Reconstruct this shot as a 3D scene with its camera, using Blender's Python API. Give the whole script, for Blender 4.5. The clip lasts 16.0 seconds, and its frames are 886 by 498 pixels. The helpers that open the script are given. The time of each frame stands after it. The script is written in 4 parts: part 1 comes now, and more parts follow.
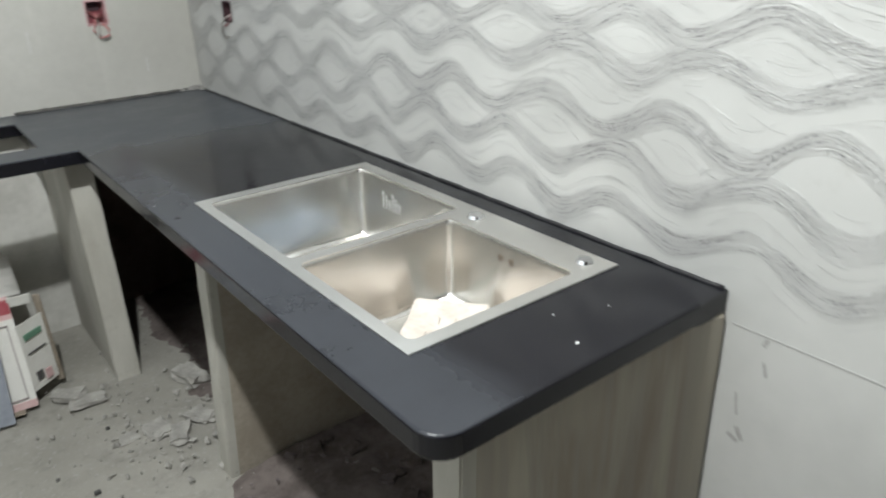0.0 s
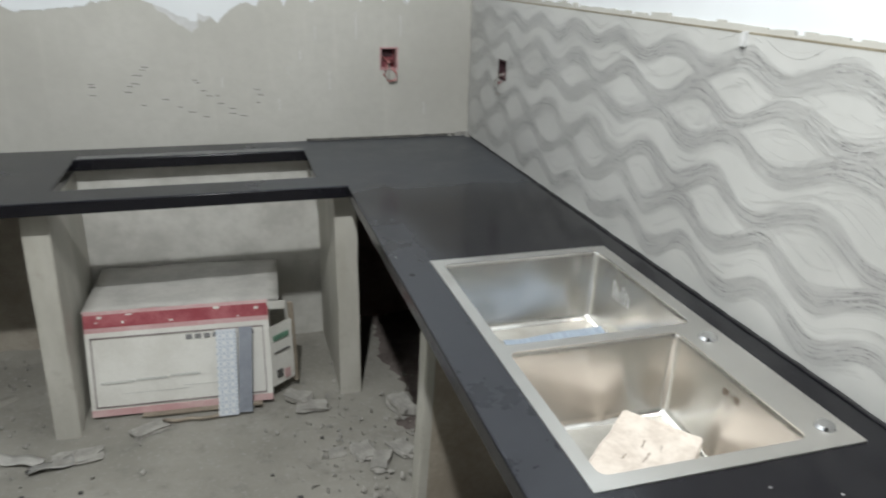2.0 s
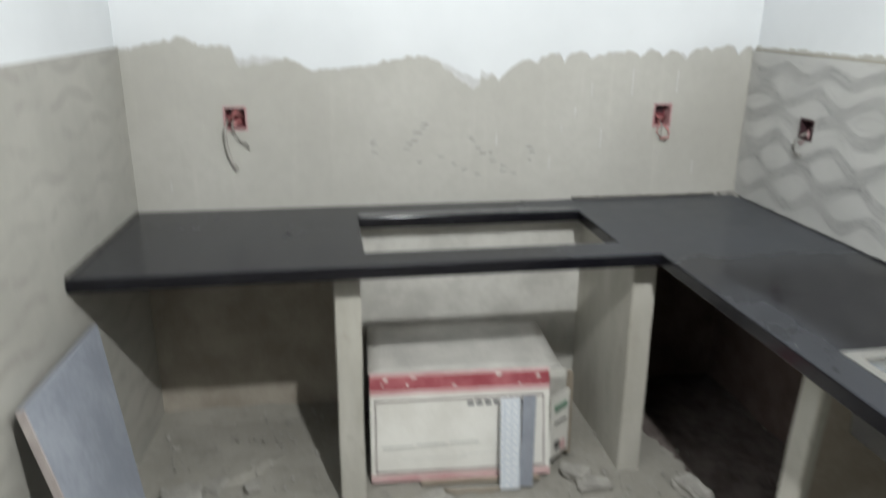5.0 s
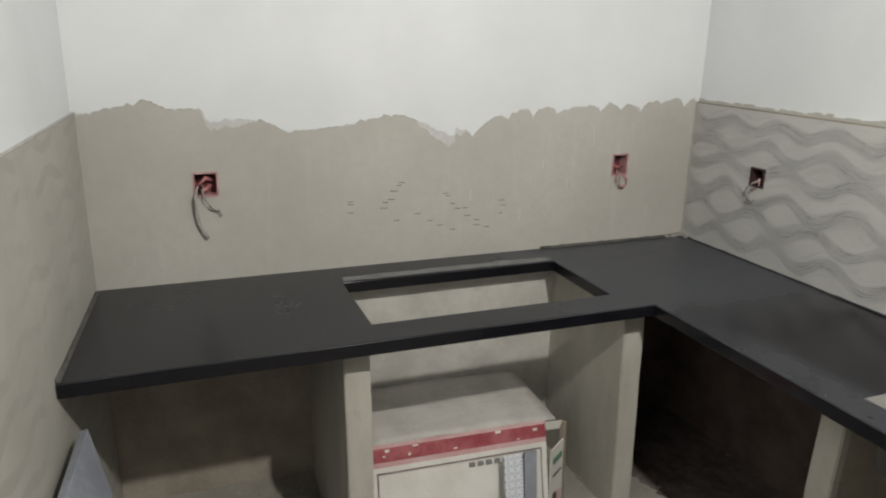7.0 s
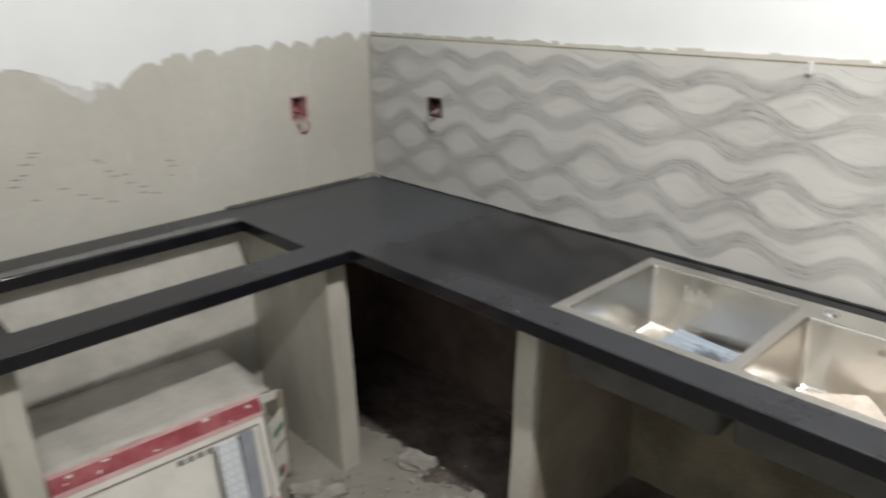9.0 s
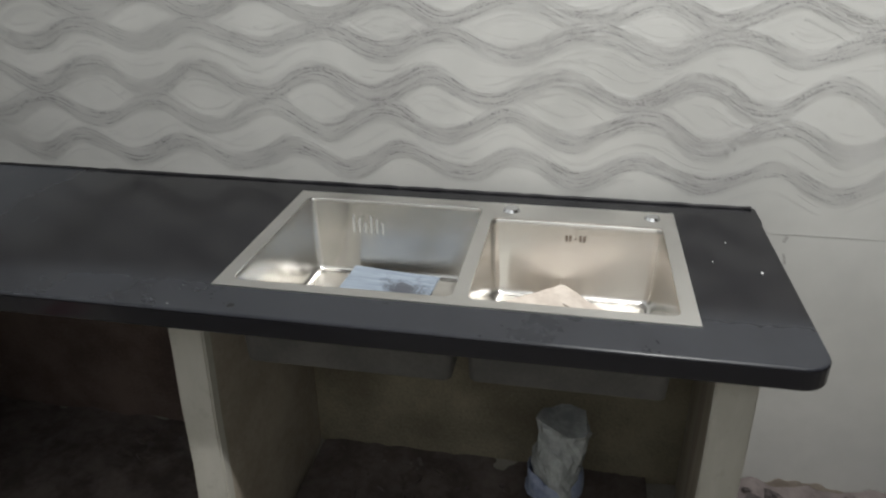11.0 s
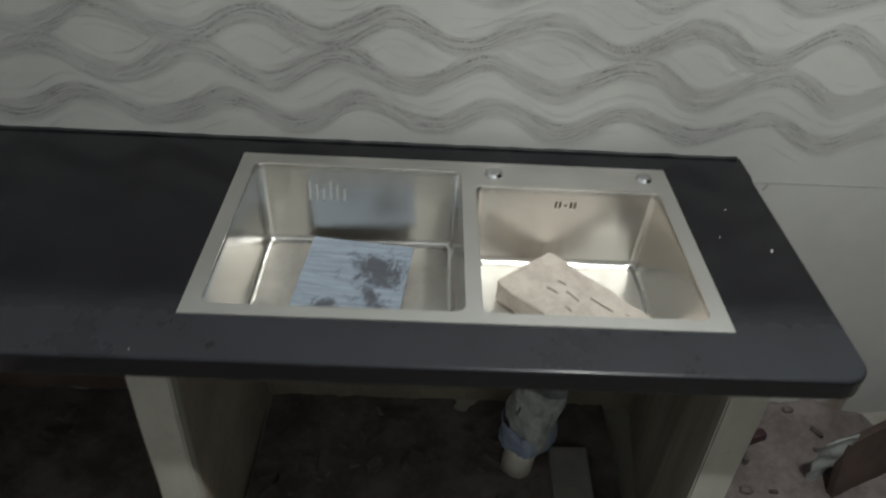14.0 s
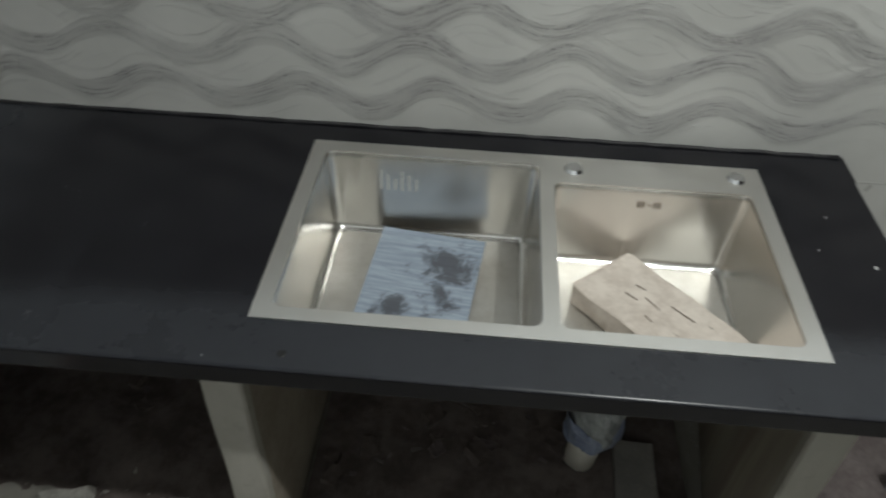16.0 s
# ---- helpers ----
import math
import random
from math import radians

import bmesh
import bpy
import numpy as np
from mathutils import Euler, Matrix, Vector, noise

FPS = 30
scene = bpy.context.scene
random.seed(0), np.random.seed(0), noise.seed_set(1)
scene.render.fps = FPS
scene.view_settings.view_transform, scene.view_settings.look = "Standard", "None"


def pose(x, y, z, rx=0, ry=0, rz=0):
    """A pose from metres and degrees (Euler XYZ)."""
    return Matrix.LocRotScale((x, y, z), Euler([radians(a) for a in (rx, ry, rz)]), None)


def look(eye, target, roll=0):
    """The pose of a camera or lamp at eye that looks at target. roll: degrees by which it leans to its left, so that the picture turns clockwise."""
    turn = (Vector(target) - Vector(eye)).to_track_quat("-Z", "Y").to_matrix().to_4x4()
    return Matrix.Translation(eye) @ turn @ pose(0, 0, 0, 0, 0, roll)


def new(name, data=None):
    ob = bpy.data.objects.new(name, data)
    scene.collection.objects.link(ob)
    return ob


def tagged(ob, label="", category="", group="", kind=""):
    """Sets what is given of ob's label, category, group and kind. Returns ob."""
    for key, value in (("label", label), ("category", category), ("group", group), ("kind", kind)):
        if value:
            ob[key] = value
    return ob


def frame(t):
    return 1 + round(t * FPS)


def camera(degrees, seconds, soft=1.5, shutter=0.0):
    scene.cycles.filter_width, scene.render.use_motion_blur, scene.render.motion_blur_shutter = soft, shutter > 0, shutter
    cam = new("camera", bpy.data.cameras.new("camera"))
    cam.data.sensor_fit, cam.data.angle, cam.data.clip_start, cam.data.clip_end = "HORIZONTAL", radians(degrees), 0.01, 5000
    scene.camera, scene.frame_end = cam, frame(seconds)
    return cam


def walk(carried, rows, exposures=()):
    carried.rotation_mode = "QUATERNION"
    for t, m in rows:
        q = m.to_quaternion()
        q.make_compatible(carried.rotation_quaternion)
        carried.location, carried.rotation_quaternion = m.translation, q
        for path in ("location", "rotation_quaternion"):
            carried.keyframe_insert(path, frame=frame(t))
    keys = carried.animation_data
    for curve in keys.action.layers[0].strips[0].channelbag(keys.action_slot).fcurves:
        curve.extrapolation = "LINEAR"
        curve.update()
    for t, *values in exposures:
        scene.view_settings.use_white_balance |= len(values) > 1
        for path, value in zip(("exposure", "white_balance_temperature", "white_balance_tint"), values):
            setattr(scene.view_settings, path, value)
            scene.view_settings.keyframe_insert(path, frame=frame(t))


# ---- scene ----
cam = camera(63.5, 16.0, soft=2.0, shutter=0.7)
PATH = [
    (0, (-1.048, -2.952, 1.396), (0.064, -1.502, 0.585), -1.5),
    (0.5, (-0.939, -2.896, 1.397), (0.015, -1.353, 0.556), -0.5),
    (1, (-0.91, -2.878, 1.411), (-0.084, -1.267, 0.562), -0.5),
    (1.5, (-0.934, -2.888, 1.465), (-0.278, -1.183, 0.651), 0.4),
    (2, (-0.986, -2.911, 1.501), (-0.449, -1.129, 0.769), 1.5),
    (2.5, (-1.013, -2.916, 1.496), (-0.595, -1.095, 0.78), 1.4),
    (3, (-1.066, -2.922, 1.5), (-0.795, -1.065, 0.807), 1.7),
    (3.5, (-1.152, -2.915, 1.497), (-0.944, -1.055, 0.791), 3.3),
    (4, (-1.354, -2.904, 1.498), (-1.135, -1.031, 0.833), 2.6),
    (4.5, (-1.555, -2.823, 1.496), (-1.249, -0.971, 0.805), 2.5),
    (5, (-1.645, -2.607, 1.538), (-1.332, -0.739, 0.898), 0.7),
    (5.2, (-1.713, -2.561, 1.613), (-1.384, -0.679, 1.023), -0.8),
    (7.3, (-2.054, -2.426, 1.655), (-1.33, -0.651, 1.085), 1.7),
    (7.5, (-2.055, -2.424, 1.659), (-1.313, -0.654, 1.098), 1.8),
    (8, (-2.038, -2.408, 1.637), (-1.215, -0.667, 1.096), 0.9),
    (8.5, (-1.989, -2.387, 1.631), (-0.905, -0.808, 1.056), -0.1),
    (9, (-1.856, -2.332, 1.581), (-0.555, -0.979, 0.889), -0.7),
    (9.5, (-1.748, -2.237, 1.549), (-0.275, -1.071, 0.864), -0.4),
    (10, (-1.657, -2.182, 1.507), (-0.015, -1.35, 0.726), 0.5),
    (10.2, (-1.643, -2.134, 1.486), (0.085, -1.47, 0.728), 1.0),
    (12.3, (-1.548, -1.825, 1.424), (0.179, -1.686, 0.425), 1.4),
    (12.5, (-1.558, -1.795, 1.402), (0.154, -1.651, 0.379), 1.5),
    (13, (-1.509, -1.749, 1.399), (0.184, -1.769, 0.334), 3.0),
    (13.5, (-1.453, -1.738, 1.478), (0.138, -1.678, 0.268), -0.4),
    (14, (-1.338, -1.723, 1.595), (0.233, -1.779, 0.36), 3.5),
    (14.5, (-1.256, -1.717, 1.638), (0.227, -1.769, 0.297), 1.7),
    (15, (-1.226, -1.714, 1.632), (0.229, -1.754, 0.261), 2.3),
    (15.5, (-1.229, -1.72, 1.642), (0.236, -1.732, 0.28), 1.8),
    (16, (-1.242, -1.687, 1.634), (0.23, -1.593, 0.283), 1.8),
]
walk(cam, [(t, look(eye, target, roll)) for t, eye, target, roll in PATH],
     [(0, 0.02, 6300, 8), (0.5, 0.0, 6320, 8), (1, -0.02, 6330, 8), (1.5, -0.28, 6350, 9), (3, -0.18, 6350, 9), (4.5, 0.02, 6400, 9), (5, 0.0, 6400, 9), (7.5, -0.55, 7000, 12), (8.5, -0.6, 6900, 12),
      (9, -0.3, 6800, 12), (9.5, -0.2, 6700, 12), (10, -0.22, 6600, 12), (12.5, -1.13, 6500, 9), (13.5, -1.1, 6450, 8), (14, -1.26, 6480, 7), (14.5, -1.24, 6450, 6), (16, -1.26, 6450, 6)])
LAMP = 235.0

# ---- light ----
world = bpy.data.worlds.new("world")
world.use_nodes = True
scene.world = world
world.node_tree.nodes["Background"].inputs[0].default_value = (0.5, 0.55, 0.6, 1)
world.node_tree.nodes["Background"].inputs[1].default_value = 0.0
bulb = new("ceiling_bulb_light", bpy.data.lights.new("ceiling_bulb_light", "POINT"))
bulb.data.energy, bulb.data.shadow_soft_size, bulb.data.color = LAMP, 0.035, (0.975, 0.985, 0.965)
bulb.location = (-1.12, -2.38, 2.56)

# ---- sizes ----
H = 0.83          # counter top
T = 0.042         # slab thickness
XL = -2.322       # left wall
YS = -6.5         # wall behind
ZC = 3.0          # ceiling
YB = -3.4        # where plaster and tiles stop and the added dark walls begin
YE = -2.393       # end of the sink run
FX, FY = -0.641, -0.667   # front edges of the two runs
Z1 = 1.395        # top of the tiled dado


# ---- materials ----
class Nodes:
    def __init__(self, name, rough=0.6, metal=0.0, spec=0.5):
        self.m = bpy.data.materials.new(name)
        self.m.use_nodes = True
        self.t = self.m.node_tree
        self.b = self.t.nodes["Principled BSDF"]
        self.b.inputs["Roughness"].default_value = rough
        self.b.inputs["Metallic"].default_value = metal
        self.b.inputs["Specular IOR Level"].default_value = spec
        self.co = self.t.nodes.new("ShaderNodeTexCoord").outputs["Object"]

    def put(self, node, key, v):
        if isinstance(v, bpy.types.NodeSocket):
            self.t.links.new(v, node.inputs[key])
        else:
            node.inputs[key].default_value = v

    def math(self, op, a, b=0.0, c=None, clamp=False):
        n = self.t.nodes.new("ShaderNodeMath")
        n.operation, n.use_clamp = op, clamp
        self.put(n, 0, a)
        self.put(n, 1, b)
        if c is not None:
            self.put(n, 2, c)
        return n.outputs[0]

    def sep(self, v):
        n = self.t.nodes.new("ShaderNodeSeparateXYZ")
        self.t.links.new(v, n.inputs[0])
        return n.outputs

    def comb(self, x, y, z):
        n = self.t.nodes.new("ShaderNodeCombineXYZ")
        for k, v in enumerate((x, y, z)):
            self.put(n, k, v)
        return n.outputs[0]

    def scaled(self, v, s):
        n = self.t.nodes.new("ShaderNodeMapping")
        self.t.links.new(v, n.inputs["Vector"])
        n.inputs["Scale"].default_value = s
        return n.outputs[0]

    def noise(self, scale, detail=4, rough=0.6, co=None, dist=0.0):
        n = self.t.nodes.new("ShaderNodeTexNoise")
        self.put(n, "Vector", co or self.co)
        n.inputs["Scale"].default_value = scale
        n.inputs["Detail"].default_value = detail
        n.inputs["Roughness"].default_value = rough
        n.inputs["Distortion"].default_value = dist
        return n.outputs["Fac"]

    def ramp(self, v, a, b, lo=0.0, hi=1.0):
        n = self.t.nodes.new("ShaderNodeMapRange")
        n.interpolation_type = "SMOOTHSTEP"
        self.put(n, 0, v)
        for k, x in enumerate((a, b, lo, hi)):
            n.inputs[k + 1].default_value = x
        return n.outputs[0]

    def mix(self, f, a, b):
        n = self.t.nodes.new("ShaderNodeMix")
        n.data_type = "RGBA"
        self.put(n, 0, f)
        for k, v in ((6, a), (7, b)):
            self.put(n, k, (*v, 1) if isinstance(v, tuple) else v)
        return n.outputs[2]

    def colour(self, v):
        self.put(self.b, "Base Color", (*v, 1) if isinstance(v, tuple) else v)
        return self

    def rough(self, v):
        self.put(self.b, "Roughness", v)
        return self

    def bump(self, v, strength=0.3, dist=0.003):
        n = self.t.nodes.new("ShaderNodeBump")
        n.inputs["Strength"].default_value = strength
        n.inputs["Distance"].default_value = dist
        self.t.links.new(v, n.inputs["Height"])
        self.t.links.new(n.outputs[0], self.b.inputs["Normal"])
        return self


def simple(name, a, b, scale=8, rough=0.7, metal=0.0, fine=120, bump=0.2, spec=0.5):
    n = Nodes(name, rough, metal, spec)
    f = n.math("MULTIPLY_ADD", n.noise(scale, 5), 0.75, n.math("MULTIPLY", n.noise(fine, 3), 0.25))
    n.colour(n.mix(n.ramp(f, 0.35, 0.65), a, b))
    n.bump(n.noise(fine, 4), bump, 0.002)
    return n.m


def m_wave():
    n = Nodes("wave_print_tile", 0.38)
    x, y, z = n.sep(n.co)
    wob = n.math("MULTIPLY", n.math("SUBTRACT", n.noise(2.6, 2), 0.5), 0.10)
    lift = n.math("MULTIPLY", n.math("SUBTRACT", n.noise(3.7, 2), 0.5), 0.030)
    wide = n.ramp(n.noise(4.3, 2), 0.3, 0.7, 0.024, 0.039)
    yy = n.math("ADD", y, wob)
    total = relief = accent = wisps = None
    # height, swing, period and a crest of each printed band
    for k, (z0, amp, per, crest) in enumerate(((0.900, 0.026, 0.277, -1.865), (0.993, 0.028, 0.292, -1.84), (1.078, 0.028, 0.285, -1.95),
                                               (1.180, 0.022, 0.300, -1.70), (1.252, 0.024, 0.290, -1.55), (1.335, 0.017, 0.250, -1.20))):
        s = n.math("COSINE", n.math("MULTIPLY", n.math("SUBTRACT", yy, crest), 2 * math.pi / per))
        d = n.math("SUBTRACT", n.math("SUBTRACT", n.math("ADD", z, lift), z0), n.math("MULTIPLY", s, amp))
        strand = n.noise(1.0, 4, 0.65, n.comb(n.math("MULTIPLY", y, 13.0), n.math("MULTIPLY", d, 210.0), k * 3.7))
        body = n.ramp(n.math("SUBTRACT", 1.0, n.math("DIVIDE", n.math("ABSOLUTE", d), wide), clamp=True), 0.0, 0.55)
        line = n.math("MULTIPLY", body, n.ramp(strand, 0.38, 0.60, 0.42, 1.0))
        dark = n.math("MULTIPLY", body, n.ramp(strand, 0.53, 0.60))
        fringe = n.ramp(n.math("SUBTRACT", 1.0, n.math("DIVIDE", n.math("ABSOLUTE", d), 0.068), clamp=True), 0.0, 0.3)
        hair = n.noise(1.0, 2, 0.5, n.comb(n.math("MULTIPLY", y, 4.5), n.math("MULTIPLY", d, 85.0), k * 5.1 + 2.0))
        hair = n.math("MULTIPLY", fringe, n.ramp(n.math("ABSOLUTE", n.math("SUBTRACT", hair, 0.60)), 0.004, 0.016, 1.0, 0.0))
        wisps = hair if wisps is None else n.math("MAXIMUM", wisps, hair)
        total = line if total is None else n.math("MAXIMUM", total, line)
        accent = dark if accent is None else n.math("MAXIMUM", accent, dark)
    total = n.math("MAXIMUM", total, n.math("MULTIPLY", wisps, 0.55))
    beads = n.noise(1.0, 3, 0.6, n.scaled(n.co, (150, 150, 330)), 0.8)
    relief = n.math("MULTIPLY", n.math("SUBTRACT", total, accent), n.ramp(beads, 0.35, 0.65, 0.3, 1.0))
    low = n.ramp(n.math("ADD", z, n.math("MULTIPLY", n.noise(2.0, 2), 0.12)), 0.86, 0.94)
    # patchy print, also painted fainter towards the corner as if washed out by light
    patch = n.math("MULTIPLY", n.ramp(n.noise(2.1, 3), 0.36, 0.62, 0.30, 1.0), n.ramp(y, -1.5, -0.2, 1.0, 0.55))
    grit = n.ramp(n.noise(160.0, 4), 0.3, 0.7, 0.7, 1.0)
    total = n.math("MULTIPLY", n.math("MULTIPLY", n.math("MULTIPLY", total, low), patch), grit)
    base = n.mix(n.ramp(n.noise(3.0, 5), 0.3, 0.7), (0.40, 0.398, 0.382), (0.47, 0.468, 0.45))
    dirt = n.ramp(n.noise(6.0, 6, 0.7), 0.60, 0.78, 0.0, 0.3)
    base = n.mix(dirt, base, (0.30, 0.28, 0.25))
    total = n.math("MULTIPLY", total, n.ramp(beads, 0.36, 0.60, 0.62, 1.12))
    c = n.mix(n.math("MULTIPLY", total, 0.35), base, (0.20, 0.19, 0.192))
    accent = n.math("MULTIPLY", n.math("MULTIPLY", accent, n.ramp(n.noise(4.0, 3), 0.33, 0.56)), low)
    n.colour(n.mix(n.math("MULTIPLY", accent, n.ramp(n.noise(200.0, 3), 0.40, 0.60, 0.06, 0.66)), c, (0.075, 0.07, 0.075)))
    n.bump(relief, 0.7, 0.004)
    return n.m


def m_faded():
    n = Nodes("faded_wave_tile", 0.45)
    x, y, z = n.sep(n.co)
    base = n.mix(n.ramp(n.noise(2.5, 5), 0.3, 0.7), (0.33, 0.322, 0.29), (0.41, 0.40, 0.362))
    wob = n.math("MULTIPLY", n.math("SUBTRACT", n.noise(2.6, 2), 0.5), 0.10)
    s = n.math("COSINE", n.math("MULTIPLY", n.math("ADD", y, wob), 2 * math.pi / 0.285))
    flip = n.math("COSINE", n.math("MULTIPLY", z, math.pi / 0.092))
    d = n.math("MULTIPLY_ADD", n.math("MULTIPLY", s, flip), 0.020, z)
    band = n.ramp(n.math("COSINE", n.math("MULTIPLY", d, 2 * math.pi / 0.092)), -0.1, 0.7)
    worn = n.ramp(n.noise(5.0, 5, 0.6, None, 0.5), 0.38, 0.62, 0.0, 0.46)
    grit = n.ramp(n.noise(110.0, 4), 0.3, 0.7, 0.7, 1.0)
    n.colour(n.mix(n.math("MULTIPLY", n.math("MULTIPLY", band, worn), grit), base, (0.235, 0.215, 0.198)))
    n.bump(n.noise(60.0, 4), 0.15, 0.002)
    return n.m


def m_cement():
    n = Nodes("cement_render", 0.75)
    big = n.ramp(n.noise(1.3, 4), 0.3, 0.7)
    fine = n.ramp(n.noise(26.0, 6, 0.65), 0.35, 0.7)
    c = n.mix(big, (0.375, 0.365, 0.33), (0.45, 0.44, 0.405))
    c = n.mix(n.math("MULTIPLY", fine, 0.25), c, (0.33, 0.315, 0.285))
    streak = n.ramp(n.noise(3.0, 5, 0.6, n.scaled(n.co, (5, 5, 0.5))), 0.55, 0.8, 0.0, 0.16)
    c = n.mix(streak, c, (0.64, 0.63, 0.58))
    n.colour(c)
    n.bump(n.noise(45.0, 6), 0.25, 0.003)
    return n.m


def m_white():
    n = Nodes("white_wall_paint", 0.7)
    c = n.mix(n.ramp(n.noise(1.5, 4), 0.3, 0.7), (0.59, 0.61, 0.625), (0.66, 0.68, 0.695))
    c = n.mix(n.ramp(n.noise(14.0, 6, 0.7), 0.62, 0.8, 0.0, 0.25), c, (0.62, 0.62, 0.60))
    n.colour(c)
    n.bump(n.noise(20.0, 5), 0.12, 0.004)
    return n.m


def m_granite():
    n = Nodes("black_granite", 0.15, 0.0, 0.34)
    x, y, z = n.sep(n.co)
    v = n.t.nodes.new("ShaderNodeTexVoronoi")
    n.t.links.new(n.co, v.inputs["Vector"])
    v.inputs["Scale"].default_value = 260.0
    grain = n.ramp(v.outputs["Distance"], 0.0, 0.5, 0.6, 1.0)
    c = n.mix(grain, (0.0026, 0.0025, 0.0038), (0.0060, 0.0058, 0.0082))
    cloud = n.math("MULTIPLY", n.ramp(n.noise(4.1, 7, 0.68), 0.40, 0.72), n.ramp(n.noise(55.0, 4), 0.25, 0.75, 0.5, 1.0))
    smear = n.ramp(n.noise(2.4, 6, 0.65, n.scaled(n.co, (7, 2, 1)), 0.8), 0.53, 0.74, 0.0, 0.7)
    wipe = n.ramp(n.noise(1.5, 5, 0.7, n.scaled(n.co, (1.5, 9, 1)), 1.2), 0.54, 0.70, 0.0, 0.75)
    d = n.math("MAXIMUM", n.math("MAXIMUM", cloud, smear), wipe)
    # cutting dust left on the strip before the sink and round the inner corner
    wob = n.math("MULTIPLY", n.math("SUBTRACT", n.noise(5.0, 4), 0.5), 0.10)
    strip = n.math("MULTIPLY", n.ramp(n.math("ADD", x, wob), -0.56, -0.47, 1.0, 0.0), n.ramp(n.math("ADD", y, wob), -1.25, -0.75, 1.0, 0.5))
    corner = n.math("MULTIPLY", n.ramp(n.math("ADD", x, wob), -1.25, -0.75), n.ramp(n.math("ADD", y, wob), -0.95, -0.60))
    film = n.math("MAXIMUM", strip, n.math("MULTIPLY", corner, 1.25))
    film = n.math("MULTIPLY", film, n.ramp(n.noise(6.0, 6, 0.7), 0.25, 0.60, 0.6, 1.0))
    film = n.math("MULTIPLY", film, n.ramp(z, H - 0.004, H - 0.0012))
    c = n.mix(n.math("MULTIPLY", d, 0.045), c, (0.085, 0.095, 0.115))
    n.colour(n.mix(n.math("MULTIPLY", film, 0.52), c, (0.037, 0.040, 0.047)))
    n.rough(n.math("MULTIPLY_ADD", n.math("MAXIMUM", d, film), 0.20, 0.12))
    n.put(n.b, "Sheen Weight", n.math("MULTIPLY", film, 0.07))
    n.b.inputs["Sheen Roughness"].default_value = 0.5
    n.b.inputs["Sheen Tint"].default_value = (0.8, 0.88, 1.0, 1.0)
    n.bump(n.noise(220.0, 3), 0.03, 0.001)
    return n.m


def m_steel(name, use):
    n = Nodes(name, 0.30, 1.0)
    line = n.noise(1.0, 3, 0.5, n.scaled(n.co, (3, 3, 260) if use == "wall" else (260, 3, 3)))
    cloud = n.noise(3.0, 3)
    grime = n.ramp(n.noise(5.0, 3, 0.5), 0.50, 0.78, 0.0, 0.25 if use == "wall" else 0.35)
    c = n.mix(n.ramp(cloud, 0.3, 0.7), (0.73, 0.715, 0.68), (0.81, 0.795, 0.765))
    if use == "floor":
        c = n.mix(n.ramp(n.noise(14.0, 5, 0.7), 0.3, 0.7), (0.55, 0.53, 0.49), (0.66, 0.645, 0.61))
    n.colour(n.mix(grime, c, (0.60, 0.57, 0.52) if use != "floor" else (0.46, 0.42, 0.36)))
    low = {"wall": 0.19, "rim": 0.27, "floor": 0.44}[use]
    n.rough(n.math("ADD", n.ramp(line, 0.2, 0.8, low, low + (0.008 if use == "wall" else 0.03)), n.math("ADD", n.ramp(cloud, 0.3, 0.8, 0.0, 0.03), n.math("MULTIPLY", grime, 0.0 if use == "wall" else 0.25))))
    if use == "wall":
        t = n.t.nodes.new("ShaderNodeTangent")
        t.direction_type, t.axis = "RADIAL", "Z"
        n.t.links.new(t.outputs[0], n.b.inputs["Tangent"])
        n.b.inputs["Anisotropic"].default_value = 0.85
        n.b.inputs["Anisotropic Rotation"].default_value = 0.25
        n.bump(n.noise(1.0, 1, 0.4, n.scaled(n.co, (9, 9, 2.2)), 0.4), 0.55, 0.009)
    elif use == "floor":
        n.bump(n.noise(7.0, 2), 0.12, 0.006)
    else:
        n.bump(line, 0.05, 0.001)
    return n.m


def m_floor():
    n = Nodes("dusty_concrete", 0.9)
    c = n.mix(n.ramp(n.noise(1.7, 5), 0.3, 0.7), (0.225, 0.215, 0.188), (0.325, 0.31, 0.275))
    c = n.mix(n.ramp(n.noise(13.0, 6, 0.7), 0.5, 0.75, 0.0, 0.6), c, (0.15, 0.145, 0.135))
    c = n.mix(n.ramp(n.noise(70.0, 4), 0.56, 0.7, 0.0, 0.5), c, (0.36, 0.35, 0.33))
    n.colour(c)
    n.bump(n.math("MULTIPLY_ADD", n.noise(18.0, 6, 0.7), 0.7, n.math("MULTIPLY", n.noise(120.0, 4), 0.3)), 0.6, 0.008)
    return n.m


def m_pier():
    n = Nodes("pier_plaster", 0.8)
    c = n.mix(n.ramp(n.noise(4.0, 5, 0.6, n.scaled(n.co, (2, 2, 0.6))), 0.3, 0.7), (0.36, 0.345, 0.30), (0.46, 0.445, 0.40))
    c = n.mix(n.ramp(n.noise(22.0, 6, 0.7), 0.52, 0.8, 0.0, 0.6), c, (0.29, 0.268, 0.228))
    n.colour(c)
    n.bump(n.noise(50.0, 6), 0.3, 0.003)
    return n.m


